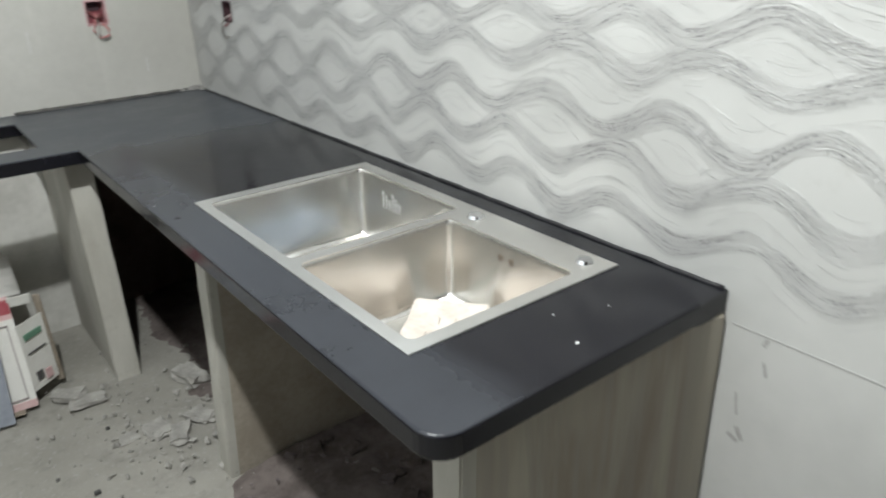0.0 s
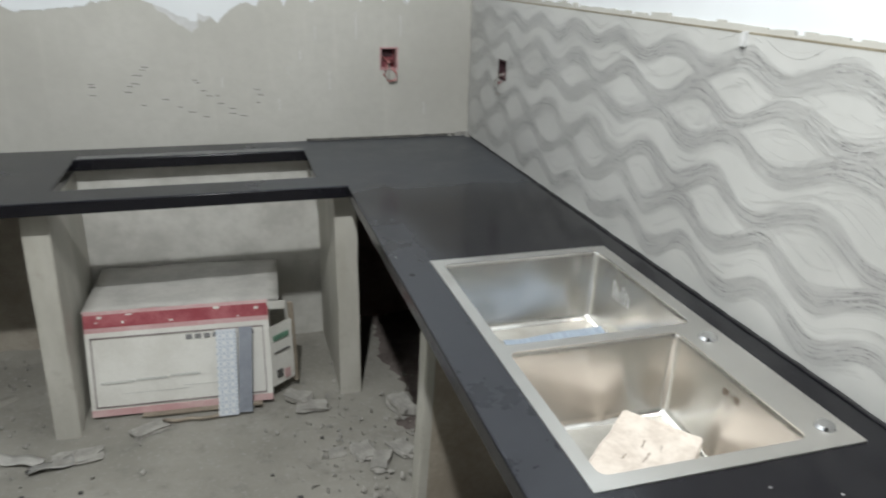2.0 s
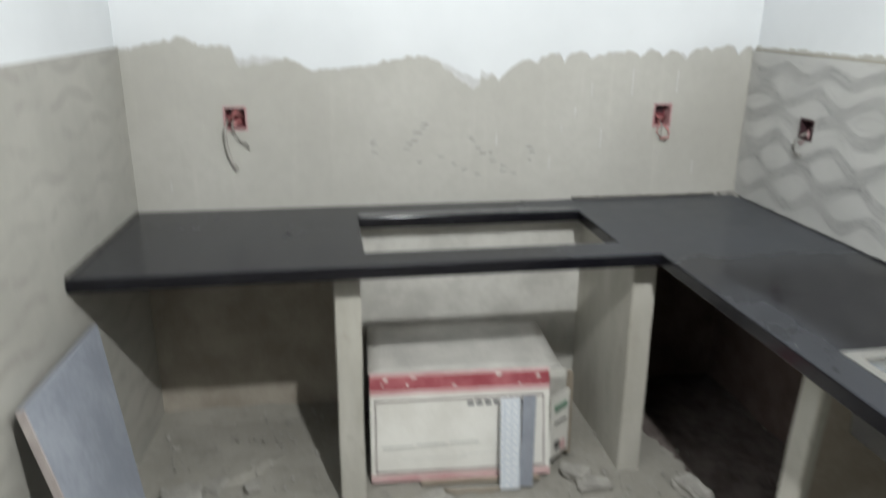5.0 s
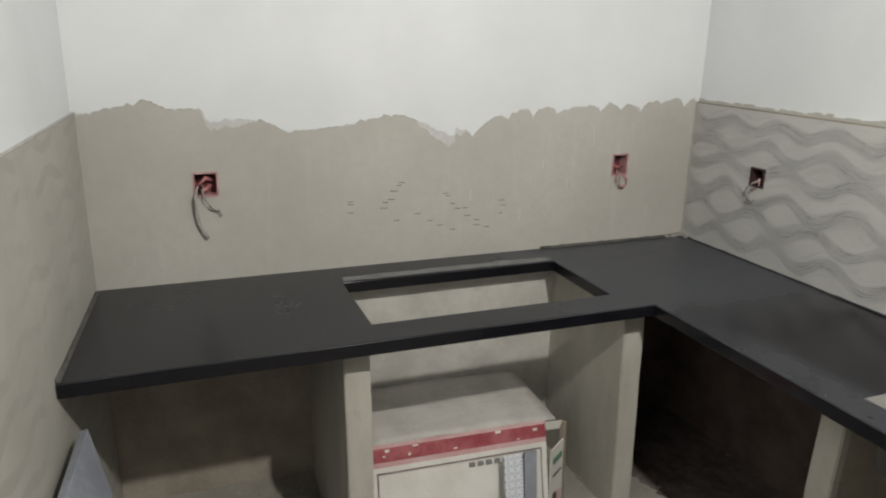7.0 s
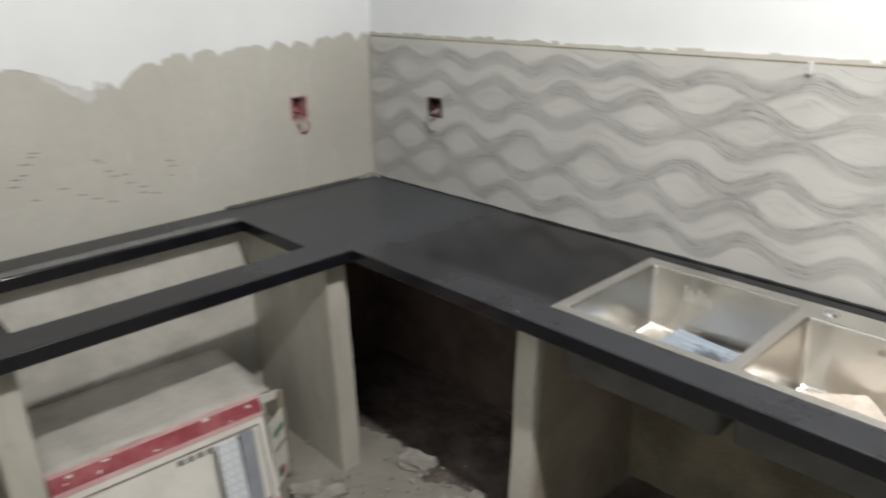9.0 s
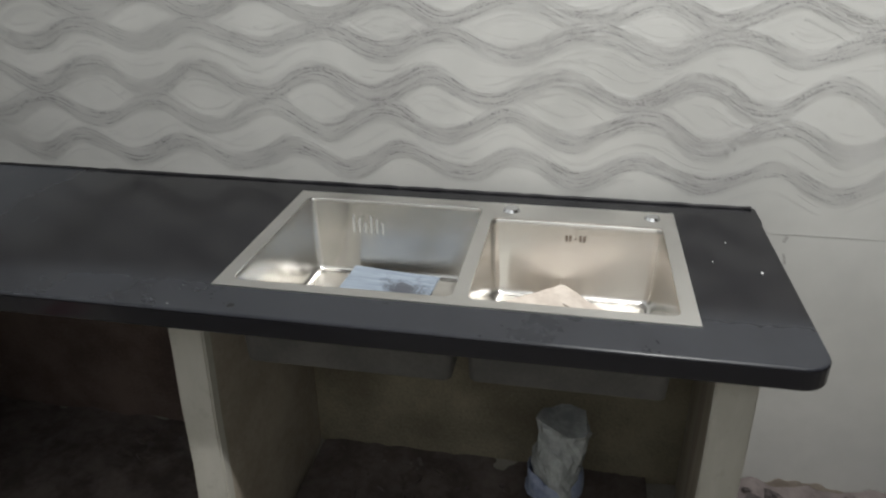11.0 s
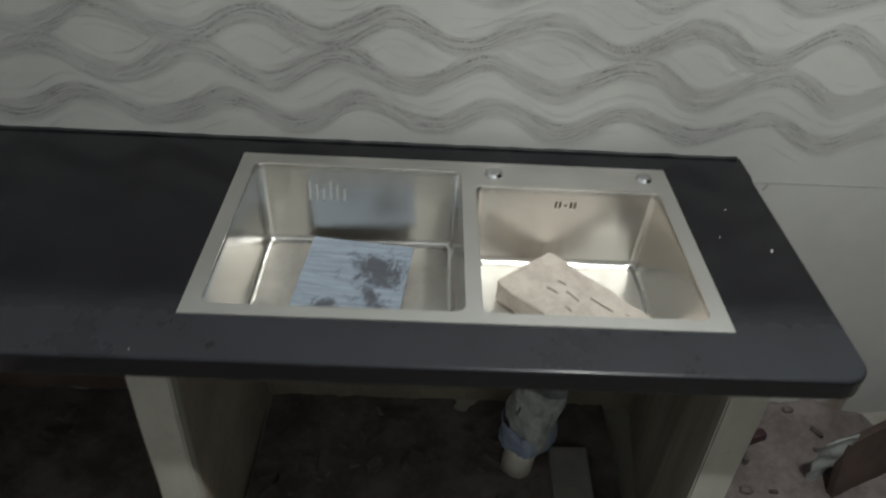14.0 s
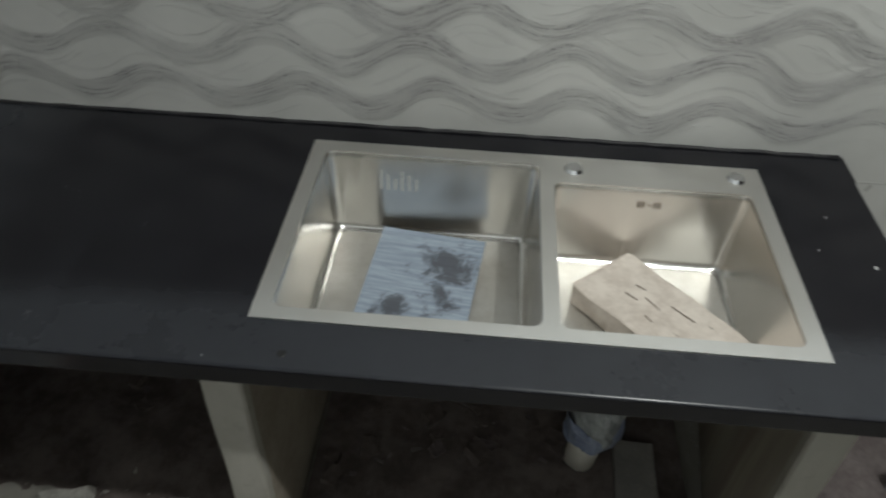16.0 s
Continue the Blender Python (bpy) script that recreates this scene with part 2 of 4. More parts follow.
def m_streaky():
    n = Nodes("streaked_end_panel", 0.6)
    broad = n.noise(1.0, 4, 0.6, n.scaled(n.co, (9, 2, 0.9)), 0.5)
    s = n.noise(1.0, 5, 0.65, n.scaled(n.co, (38, 9, 2.0)), 0.6)
    c = n.mix(n.ramp(broad, 0.32, 0.66), (0.235, 0.195, 0.155), (0.40, 0.37, 0.30))
    c = n.mix(n.ramp(s, 0.38, 0.68, 0.0, 0.6), c, (0.30, 0.285, 0.245))
    n.colour(c)
    n.bump(s, 0.2, 0.002)
    return n.m


def m_slate():
    n = Nodes("blue_grey_sheet", 0.6)
    line = n.noise(1.0, 4, 0.7, n.scaled(n.co, (140, 9, 9)))
    x, y, z = n.sep(n.co)

    def blot(cx, cy, size):
        dx, dy = n.math("ADD", x, -cx), n.math("ADD", y, -cy)
        d = n.math("SQRT", n.math("ADD", n.math("MULTIPLY", dx, dx), n.math("MULTIPLY", dy, dy)))
        return n.ramp(d, 0.0, size, 1.0, 0.0)
    b = n.math("MAXIMUM", n.math("MAXIMUM", blot(0.025, -0.045, 0.11), blot(-0.085, 0.045, 0.07)), blot(-0.05, -0.045, 0.08))
    st = n.ramp(n.math("MULTIPLY_ADD", b, 0.26, n.noise(24.0, 8, 0.78, None, 0.5)), 0.60, 0.76, 0.0, 0.85)
    c = n.mix(n.ramp(line, 0.35, 0.65), (0.22, 0.265, 0.33), (0.33, 0.385, 0.455))
    n.colour(n.mix(st, c, (0.05, 0.05, 0.06)))
    return n.m


def m_floral():
    n = Nodes("blue_floral_tile", 0.35)
    x, y, z = n.sep(n.co)
    k = 2 * math.pi / 0.05
    a = n.math("COSINE", n.math("MULTIPLY", n.math("ADD", x, z), k))
    b = n.math("COSINE", n.math("MULTIPLY", n.math("SUBTRACT", x, z), k))
    g = n.math("MULTIPLY", a, b)
    f = n.ramp(n.math("ABSOLUTE", g), 0.0, 0.3, 1.0, 0.0)
    dot = n.ramp(g, 0.7, 0.85)
    n.colour(n.mix(n.math("MULTIPLY", n.math("MAXIMUM", f, dot), 0.6), (0.66, 0.68, 0.70), (0.25, 0.33, 0.45)))
    return n.m


CEMENT, WHITE, WAVE, FADED = m_cement(), m_white(), m_wave(), m_faded()
STEEL, RIMSTEEL, BASESTEEL = m_steel("brushed_steel", "wall"), m_steel("satin_steel_rim", "rim"), m_steel("satin_steel_base", "floor")
GRANITE, FLOOR, PIER, STREAK = m_granite(), m_floor(), m_pier(), m_streaky()
SLATE, FLORAL = m_slate(), m_floral()
# for the unseen ceiling and far walls, dark to limit bounced light
ROUGHGREY = simple("unseen_dark_concrete", (0.08, 0.078, 0.075), (0.13, 0.126, 0.12), 3, 0.9)
RENDER = simple("dirty_bare_render", (0.13, 0.112, 0.08), (0.27, 0.24, 0.175), 3, 0.9, bump=0.5)
UNDER = simple("grey_undercoat", (0.07, 0.068, 0.065), (0.11, 0.105, 0.10), 9, 0.85)
# render for the corner bay, its colour darkened to deepen the shade there
SHADERENDER = simple("shade_darkened_render", (0.075, 0.052, 0.045), (0.15, 0.11, 0.095), 5, 0.9, bump=0.4)
BROWNPIER = simple("brownish_pier_side", (0.26, 0.225, 0.18), (0.37, 0.33, 0.27), 4, 0.85, fine=70, bump=0.3)
BROWNRENDER = simple("brownish_bare_render", (0.30, 0.265, 0.22), (0.40, 0.365, 0.31), 6, 0.9, bump=0.4)
PATCHY = simple("whitish_stained_plaster", (0.40, 0.39, 0.36), (0.54, 0.53, 0.495), 5, 0.8, fine=25, bump=0.25)
WASH = simple("thin_white_wash", (0.43, 0.43, 0.42), (0.54, 0.545, 0.545), 12, 0.75)
MUCK = simple("dark_dusty_debris", (0.04, 0.032, 0.032), (0.12, 0.105, 0.10), 9, 0.95, bump=0.6)
# brown of the sweepings, kept dark to add shade below the counter
SWEPTSHADE = simple("sweepings_with_shade", (0.075, 0.060, 0.054), (0.15, 0.125, 0.115), 9, 0.95, fine=50, bump=0.6)
SHARD = simple("dusty_plaster_shard", (0.25, 0.24, 0.22), (0.38, 0.365, 0.335), 14, 0.95, bump=0.4)
OFFCUT = simple("grey_offcut_stone", (0.17, 0.16, 0.15), (0.25, 0.24, 0.22), 6, 0.85, bump=0.3)
DUST = simple("heaped_grey_dust", (0.095, 0.076, 0.075), (0.18, 0.155, 0.15), 7, 0.95, fine=60, bump=0.5)
BLACK = simple("black_spot", (0.003, 0.003, 0.003), (0.006, 0.006, 0.006), 9, 0.6)
CARD = simple("white_carton", (0.60, 0.585, 0.54), (0.70, 0.69, 0.65), 5, 0.7)
DUSTY = simple("dusty_carton_top", (0.36, 0.35, 0.325), (0.47, 0.455, 0.425), 6, 0.9)
KRAFT = simple("brown_carton", (0.21, 0.175, 0.135), (0.31, 0.265, 0.21), 10, 0.85)
RED = simple("red_print", (0.27, 0.045, 0.06), (0.40, 0.12, 0.135), 14, 0.6)
PINK = simple("pink_print", (0.50, 0.29, 0.29), (0.58, 0.42, 0.41), 9, 0.7)
INK = simple("dark_ink", (0.05, 0.05, 0.05), (0.09, 0.085, 0.08), 9, 0.7)
BORDER = simple("faded_border_print", (0.15, 0.12, 0.12), (0.30, 0.26, 0.25), 12, 0.7)
GREYINK = simple("worn_grey_ink", (0.14, 0.14, 0.145), (0.24, 0.235, 0.23), 60, 0.7)
PALEINK = simple("pale_grey_ink", (0.46, 0.46, 0.44), (0.54, 0.54, 0.51), 9, 0.7)
GREEN = simple("green_print", (0.08, 0.17, 0.12), (0.13, 0.25, 0.17), 9, 0.7)
SOCKET = simple("red_plastic", (0.17, 0.035, 0.045), (0.25, 0.07, 0.08), 30, 0.5)
RIM = simple("pink_plastic_rim", (0.36, 0.19, 0.195), (0.46, 0.29, 0.29), 40, 0.6)
WIRE = simple("grey_cable_sleeve", (0.24, 0.23, 0.21), (0.36, 0.34, 0.31), 60, 0.6)
REDWIRE = simple("red_cable", (0.35, 0.10, 0.10), (0.50, 0.25, 0.24), 60, 0.5)
DARK = simple("dark_void_plastic", (0.03, 0.012, 0.015), (0.05, 0.02, 0.025), 30, 0.7)
STONE = simple("pale_broken_plaster", (0.24, 0.235, 0.22), (0.36, 0.35, 0.33), 16, 0.9, bump=0.5)
BLOCK = simple("sandstone_block", (0.50, 0.435, 0.38), (0.65, 0.585, 0.52), 26, 0.85, fine=90, bump=0.5)
CRACK = simple("block_crack", (0.10, 0.075, 0.055), (0.16, 0.12, 0.09), 40, 0.9)
SLABM = simple("grey_slab_face", (0.20, 0.215, 0.25), (0.30, 0.32, 0.36), 4, 0.5, fine=60)
SLABEDGE = simple("slab_sawn_edge", (0.30, 0.26, 0.25), (0.42, 0.38, 0.36), 12, 0.8)
PVC = simple("white_pvc", (0.58, 0.56, 0.50), (0.68, 0.66, 0.60), 14, 0.4)
WRAP = simple("cloudy_plastic_wrap", (0.24, 0.255, 0.26), (0.38, 0.40, 0.40), 18, 0.25, fine=60, bump=0.5)
BLUEWRAP = simple("blue_wrap_print", (0.15, 0.18, 0.28), (0.26, 0.30, 0.40), 22, 0.35)
BROWN = simple("dark_brown_board", (0.04, 0.025, 0.02), (0.07, 0.045, 0.038), 10, 0.7)
CEMENTFILM = simple("pale_cement_film", (0.13, 0.13, 0.13), (0.20, 0.20, 0.195), 18, 0.7)
FAINTJOINT = simple("tile_joint", (0.33, 0.325, 0.31), (0.39, 0.385, 0.37), 30, 0.8)
PUTTY = simple("grey_putty_line", (0.30, 0.29, 0.27), (0.42, 0.41, 0.38), 30, 0.8)
SCUFFED = simple("grey_scuff", (0.27, 0.262, 0.25), (0.36, 0.35, 0.335), 60, 0.8)
STAIN = simple("damp_brown_stain", (0.17, 0.14, 0.115), (0.30, 0.265, 0.225), 9, 0.8)
SEAL = simple("black_sealant", (0.006, 0.006, 0.008), (0.02, 0.019, 0.02), 30, 0.6)
GROUT = simple("dark_joint", (0.05, 0.048, 0.045), (0.10, 0.095, 0.085), 30, 0.9)
DRIP = simple("white_paint_drip", (0.74, 0.74, 0.72), (0.80, 0.80, 0.78), 20, 0.6)
CHROME = simple("chrome_cap", (0.70, 0.70, 0.70), (0.78, 0.78, 0.78), 10, 0.15, 1.0, bump=0.02)


# ---- mesh helpers ----
def part(name, bm, material, parent=None, label="", smooth=False):
    me = bpy.data.meshes.new(name)
    bmesh.ops.recalc_face_normals(bm, faces=bm.faces)
    bm.to_mesh(me)
    bm.free()
    for p in me.polygons:
        p.use_smooth = smooth
    for m in (material if isinstance(material, (list, tuple)) else [material]):
        me.materials.append(m)
    ob = new(name, me)
    ob.parent = parent
    if label:
        tagged(ob, label)
    return ob


def thing(name, label, category, at=(0, 0, 0), rz=0, group="", kind=""):
    ob = new(name)
    ob.matrix_basis = pose(*at, 0, 0, rz)
    ob.empty_display_size = 0.05
    return tagged(ob, label, category, group, kind)


def box(x0, x1, y0, y1, z0, z1, bevel=0.0, segs=2, bm=None):
    b = bmesh.new()
    bmesh.ops.create_cube(b, size=1)
    for v in b.verts:
        v.co = Vector((x0 + (v.co.x + 0.5) * (x1 - x0), y0 + (v.co.y + 0.5) * (y1 - y0), z0 + (v.co.z + 0.5) * (z1 - z0)))
    if bevel:
        bmesh.ops.bevel(b, geom=b.edges[:], offset=bevel, segments=segs, affect="EDGES", profile=0.6)
    if bm is None:
        return b
    me = bpy.data.meshes.new("tmp")
    b.to_mesh(me)
    bm.from_mesh(me)
    b.free()
    bpy.data.meshes.remove(me)
    return bm


def cells(us, vs, keep):
    """A welded sheet of rectangles in u, v where keep(u, v) holds."""
    bm = bmesh.new()
    vert = {}

    def at(i, j):
        if (i, j) not in vert:
            vert[i, j] = bm.verts.new((us[i], vs[j], 0))
        return vert[i, j]
    for i in range(len(us) - 1):
        for j in range(len(vs) - 1):
            if keep((us[i] + us[i + 1]) / 2, (vs[j] + vs[j + 1]) / 2):
                bm.faces.new((at(i, j), at(i + 1, j), at(i + 1, j + 1), at(i, j + 1)))
    return bm


def thicken(bm, d):
    r = bmesh.ops.extrude_face_region(bm, geom=bm.faces[:])
    for v in [g for g in r["geom"] if isinstance(g, bmesh.types.BMVert)]:
        v.co.z += d
    return bm


def sheet_wall(name, us, vs, holes, m, depth, material, parent=None, label=""):
    """A wall of that depth with real openings; u, v and depth are turned into place by m."""
    us = sorted(set(us) | {h[k] for h in holes for k in (0, 1)})
    vs = sorted(set(vs) | {h[k] for h in holes for k in (2, 3)})
    bm = thicken(cells(us, vs, lambda u, v: not any(h[0] < u < h[1] and h[2] < v < h[3] for h in holes)), depth)
    bm.transform(m)
    return part(name, bm, material, parent, label)


NORTH = Matrix(((1, 0, 0, 0), (0, 0, 1, 0), (0, 1, 0, 0), (0, 0, 0, 1)))    # u = x, v = z, depth = +y
EAST = Matrix(((0, 0, 1, 0), (1, 0, 0, 0), (0, 1, 0, 0), (0, 0, 0, 1)))     # u = y, v = z, depth = +x


def rumpled(bm, amount, scale, seed=0.0):
    for v in bm.verts:
        v.co += noise.noise_vector(v.co * scale + Vector((seed, seed * 2.3, 0))) * amount
    return bm


def tube(points, r, n=8, flat=1.0):
    bm = bmesh.new()
    rings = []
    for k, p in enumerate(points):
        p = Vector(p)
        d = (Vector(points[min(k + 1, len(points) - 1)]) - Vector(points[max(k - 1, 0)])).normalized()
        a = d.orthogonal().normalized()
        b = d.cross(a)
        rings.append([bm.verts.new(p + r * (a * math.cos(i * 2 * math.pi / n) + flat * b * math.sin(i * 2 * math.pi / n))) for i in range(n)])
    for s, e in zip(rings, rings[1:]):
        for i in range(n):
            bm.faces.new((s[i], s[(i + 1) % n], e[(i + 1) % n], e[i]))
    bm.faces.new(rings[0][::-1])
    bm.faces.new(rings[-1])
    return bm


def chunk(sx, sy, sz, seed, cuts=1, rough=0.25):
    """A broken lump that rests on z = 0."""
    bm = bmesh.new()
    bmesh.ops.create_cube(bm, size=1)
    bmesh.ops.subdivide_edges(bm, edges=bm.edges[:], cuts=cuts, use_grid_fill=True)
    for v in bm.verts:
        v.co += noise.noise_vector(v.co * 1.7 + Vector((seed * 3.1, seed, 7.0))) * rough
    bm.transform(Matrix.Diagonal((sx, sy, sz, 1)))
    low = min(v.co.z for v in bm.verts)
    for v in bm.verts:
        v.co.z -= low + sz * 0.06
    return bm


# ---- the room ----
SOCKS = ((-1.992, -1.912, 1.118, 1.201), (-0.395, -0.321, 1.108, 1.198))   # in the back wall
SOCKE = (-0.417, -0.345, 1.118, 1.190)                                     # in the tiled wall

bm = cells([XL - 0.5 + (0.5 - XL) * i / 70 for i in range(71)], [YS + (-YS) * j / 110 for j in range(111)], lambda u, v: True)
for v in bm.verts:
    edge = min(1.0, max(0.0, min(v.co.x - XL - 0.065 * v.co.y, -v.co.x, -v.co.y) / 0.12))
    v.co.z = 0.012 * (noise.noise(v.co * 2.4) + 0.5 * noise.noise(v.co * 9)) + 0.03 * (1 - edge) ** 2 * (0.6 + noise.noise(v.co * 6))
bm.transform(Matrix.Translation((0, 0, -0.004)))
tagged(part("floor", bm, FLOOR, None, "", True), "dusty bare concrete floor strewn with plaster crumbs", "floor", kind="structure")
# added out of view, dark so that little light bounces back
tagged(part("ceiling", box(XL - 0.5, 0, YS, 0, ZC, ZC + 0.15), ROUGHGREY), "unseen grey concrete ceiling slab, dark to cut bounced light", "ceiling", kind="structure")

north = sheet_wall("wall_north", [XL - 0.5, XL, 0, 0.15], [-0.1, ZC], SOCKS, NORTH, 0.15, CEMENT)
tagged(north, "bare beige cement wall with white paint ending in a ragged edge", "wall", kind="structure")


def ragged(x):
    knots = ((-2.322, 1.405), (-2.145, 1.437), (-1.96, 1.415), (-1.93, 1.378), (-1.83, 1.383), (-1.63, 1.338), (-1.3, 1.382), (-1.05, 1.302), (-0.81, 1.372), (-0.41, 1.382), (0, 1.398))
    for (a, za), (b, zb) in zip(knots, knots[1:]):
        if a <= x <= b:
            u = (x - a) / (b - a)
            u = u * u * (3 - 2 * u)
            z = za + (zb - za) * u
            break
    teeth = 0.036 * abs(math.sin(x * 25 + 2.6 * noise.noise((x * 5, 0, 0)))) ** 0.7 - 0.008 if x > -1.08 else 0.0
    return z + teeth - 0.012 + 0.016 * noise.noise((x * 14, 3, 0)) + 0.010 * noise.noise((x * 45, 5, 0)) + 0.006 * noise.noise((x * 120, 7, 0))


def paint_coat(name, u0, u1, edge, n, m, parent, material=None, proud=0.003, label="white paint ending in a ragged brushed edge"):
    bm = bmesh.new()
    low = [bm.verts.new((u0 + (u1 - u0) * i / n, edge(u0 + (u1 - u0) * i / n), 0)) for i in range(n + 1)]
    top = [bm.verts.new((u0 + (u1 - u0) * i / n, ZC, 0)) for i in range(n + 1)]
    for i in range(n):
        bm.faces.new((low[i], low[i + 1], top[i + 1], top[i]))
    thicken(bm, -proud)
    bm.transform(m)
    return part(name, bm, material or WHITE, parent, label)


paint_coat("paint_coat", XL, 0, ragged, 520, NORTH, north)
paint_coat("thin_paint", XL, 0, lambda x: ragged(x) + 0.006 - 0.055 * max(0, noise.noise((x * 4, 2, 8))) - 0.030 * max(0, noise.noise((x * 22, 4, 1))), 520, NORTH, north, WASH, 0.0014, "thin brushed-out whitewash below the paint edge")

east = sheet_wall("wall_east", [YB, 0], [-0.1, ZC], (SOCKE,), EAST, 0.15, WHITE)
tagged(east, "white wall tiled to chest height with grey wave pattern", "wall", kind="structure")
MIRROR = Matrix.Translation((-0.012, 0, 0)) @ EAST
sheet_wall("tile_dado", [YB, 0], [-0.1, Z1], (SOCKE,), MIRROR, 0.0118, WAVE, east, "off-white tiles printed with grey textured waves")
part("joint_line", box(-0.0132, -0.0121, YB, -2.41, 0.772, 0.7745), FAINTJOINT, east)
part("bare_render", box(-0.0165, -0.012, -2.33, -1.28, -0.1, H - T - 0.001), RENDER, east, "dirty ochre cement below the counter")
# corner bay panel: the counter's shade is painted into its colour
part("bare_render", box(-0.0165, -0.012, -1.28, -0.001, -0.1, H - T - 0.001), SHADERENDER, east, "bare render in the corner bay, counter shade painted in as dark brown")
part("joint_line", box(-0.0125, -0.0005, YB, -0.001, Z1, Z1 + 0.004), RENDER, east)
bm = bmesh.new()
for k in range(134):
    y = -0.02 - k * 0.025
    hgt = 0.010 + 0.012 * max(0, noise.noise((y * 9, 0, 4))) + 0.010 * noise.noise((y * 30, 0, 9))
    if noise.noise((y * 2.0, 1, 1)) > -0.25:
        box(-0.008, -0.0005, y - 0.0125, y + 0.0125, Z1 + 0.004, Z1 + 0.004 + max(0.003, hgt), bm=bm)
part("mortar_smear", bm, CEMENT, east, "thin crumbly mortar along the tile top")

for y, z, w, h, a in ((-2.471, 0.761, 0.004, 0.008, 20), (-2.477, 0.711, 0.003, 0.014, -15), (-2.438, 0.623, 0.003, 0.022, -10), (-2.442, 0.553, 0.011, 0.006, 25), (-2.452, 0.566, 0.005, 0.014, -30)):
    b = rumpled(box(-0.0003, 0.0003, -w, w, -h, h), 0.0015, 90, y * 9)
    for v in b.verts:
        v.co.x = 0.0004 if v.co.x > 0 else -0.0004
    b.transform(pose(-0.0122, y, z, a, 0, 0))
    part("scuff", b, SCUFFED, east)


def stain_edge(y):
    return 0.055 + 0.03 * noise.noise((y * 7, 1, 2)) + 0.02 * noise.noise((y * 30, 3, 2))


bm = bmesh.new()
low = [bm.verts.new((YE - 0.012 * k, 0.0, 0)) for k in range(46)]
top = [bm.verts.new((YE - 0.012 * k, stain_edge(YE - 0.012 * k), 0)) for k in range(46)]
for k in range(45):
    bm.faces.new((low[k], low[k + 1], top[k + 1], top[k]))
thicken(bm, -0.001)
bm.transform(Matrix.Translation((-0.0122, 0, 0)) @ EAST)
part("damp_stain", bm, STAIN, east, "brown damp stain at the foot of the tiles")
SHEAR = Matrix(((1, 0.065, 0, 0), (0, 1, 0, 0), (0, 0, 1, 0), (0, 0, 0, 1)))    # the left wall runs slightly out of square


def sheared(bm):
    bm.transform(SHEAR)
    return bm


part("plaster_chip", rumpled(box(-0.022, -0.001, -1.694, -1.680, Z1 - 0.024, Z1 + 0.003, 0.003), 0.004, 60, 2), WASH, east, "small white plaster chip on the tile edge")
west = tagged(part("wall_west", sheared(box(XL - 0.15, XL, YB, 0, -0.1, ZC)), WHITE), "white wall above a faded grey patterned dado", "wall", kind="structure")
part("tile_dado", sheared(box(XL, XL + 0.010, YB, -0.001, -0.1, Z1)), FADED, west, "faded blotchy tiles with grey waves")
part("joint_line", sheared(box(XL, XL + 0.0105, YB, -0.001, Z1, Z1 + 0.004)), PUTTY, west)
# unseen walls added to close the room, dark to hold down bounce
tagged(part("wall_west_far", sheared(box(XL - 0.15, XL, YS, YB, -0.1, ZC)), ROUGHGREY), "unseen grey cement wall, dark to cut bounced light", "wall", kind="structure")
tagged(part("wall_east_far", box(0, 0.15, YS, YB, -0.1, ZC), ROUGHGREY), "unseen grey cement wall, dark to cut bounced light", "wall", kind="structure")
tagged(part("wall_south", box(XL - 0.65, 0.15, YS - 0.15, YS, -0.1, ZC), ROUGHGREY), "unseen grey cement wall, dark to cut bounced light", "wall", kind="structure")
part("plaster_lining", box(-1.5575, -0.6745, -0.080, 0, -0.02, H - T - 0.001), PATCHY, north, "whitish stained plaster lining below the hob opening")
# left bay in plain render, corner bay in the shade-darkened one
for x0, x1, coat in ((XL + 0.011, -1.6375, BROWNRENDER), (-0.5955, -0.0165, SHADERENDER)):
    part("bare_render", box(x0, x1, -0.003, 0, -0.02, H - T - 0.001), coat, north, "brownish bare render below the counter, corner bay darkened as shade")
part("corner_joint", box(-0.016, -0.0125, -0.004, -0.0005, H, Z1), PUTTY, north)

# short printed dashes and paint drips on the cement wall
DASH = ((-1.28, 1.13), (-1.29, 1.12), (-1.31, 1.1), (-1.32, 1.07), (-1.34, 1.06), (-1.35, 1.04), (-1.47, 1.07), (-1.47, 1.06), (-1.47, 1.03),
        (-1.3, 0.99), (-1.22, 1.01), (-1.17, 0.98), (-1.13, 0.96), (-1.08, 0.94), (-1.11, 1.08), (-1.1, 1.07), (-1.08, 1.04), (-1.06, 1.02),
        (-1.03, 1.02), (-1.02, 0.99), (-0.98, 0.97), (-0.98, 0.95), (-0.94, 0.94), (-0.88, 1.04), (-0.87, 1.02), (-0.88, 0.99))
bm = bmesh.new()
for k, (x, z) in enumerate(DASH):
    w = 0.012 + 0.008 * noise.noise((k * 1.7, 0, 0))
    b = box(-w, w, -0.0012, 0, -0.0011, 0.0011)
    b.transform(pose(x, 0, z, 0, 4, 0))
    me = bpy.data.meshes.new("tmp")
    b.to_mesh(me)
    bm.from_mesh(me)
tagged(part("dash_marks", bm, INK, north, "short dark dashes in zigzag rows"), kind="stuff")
bm = bmesh.new()
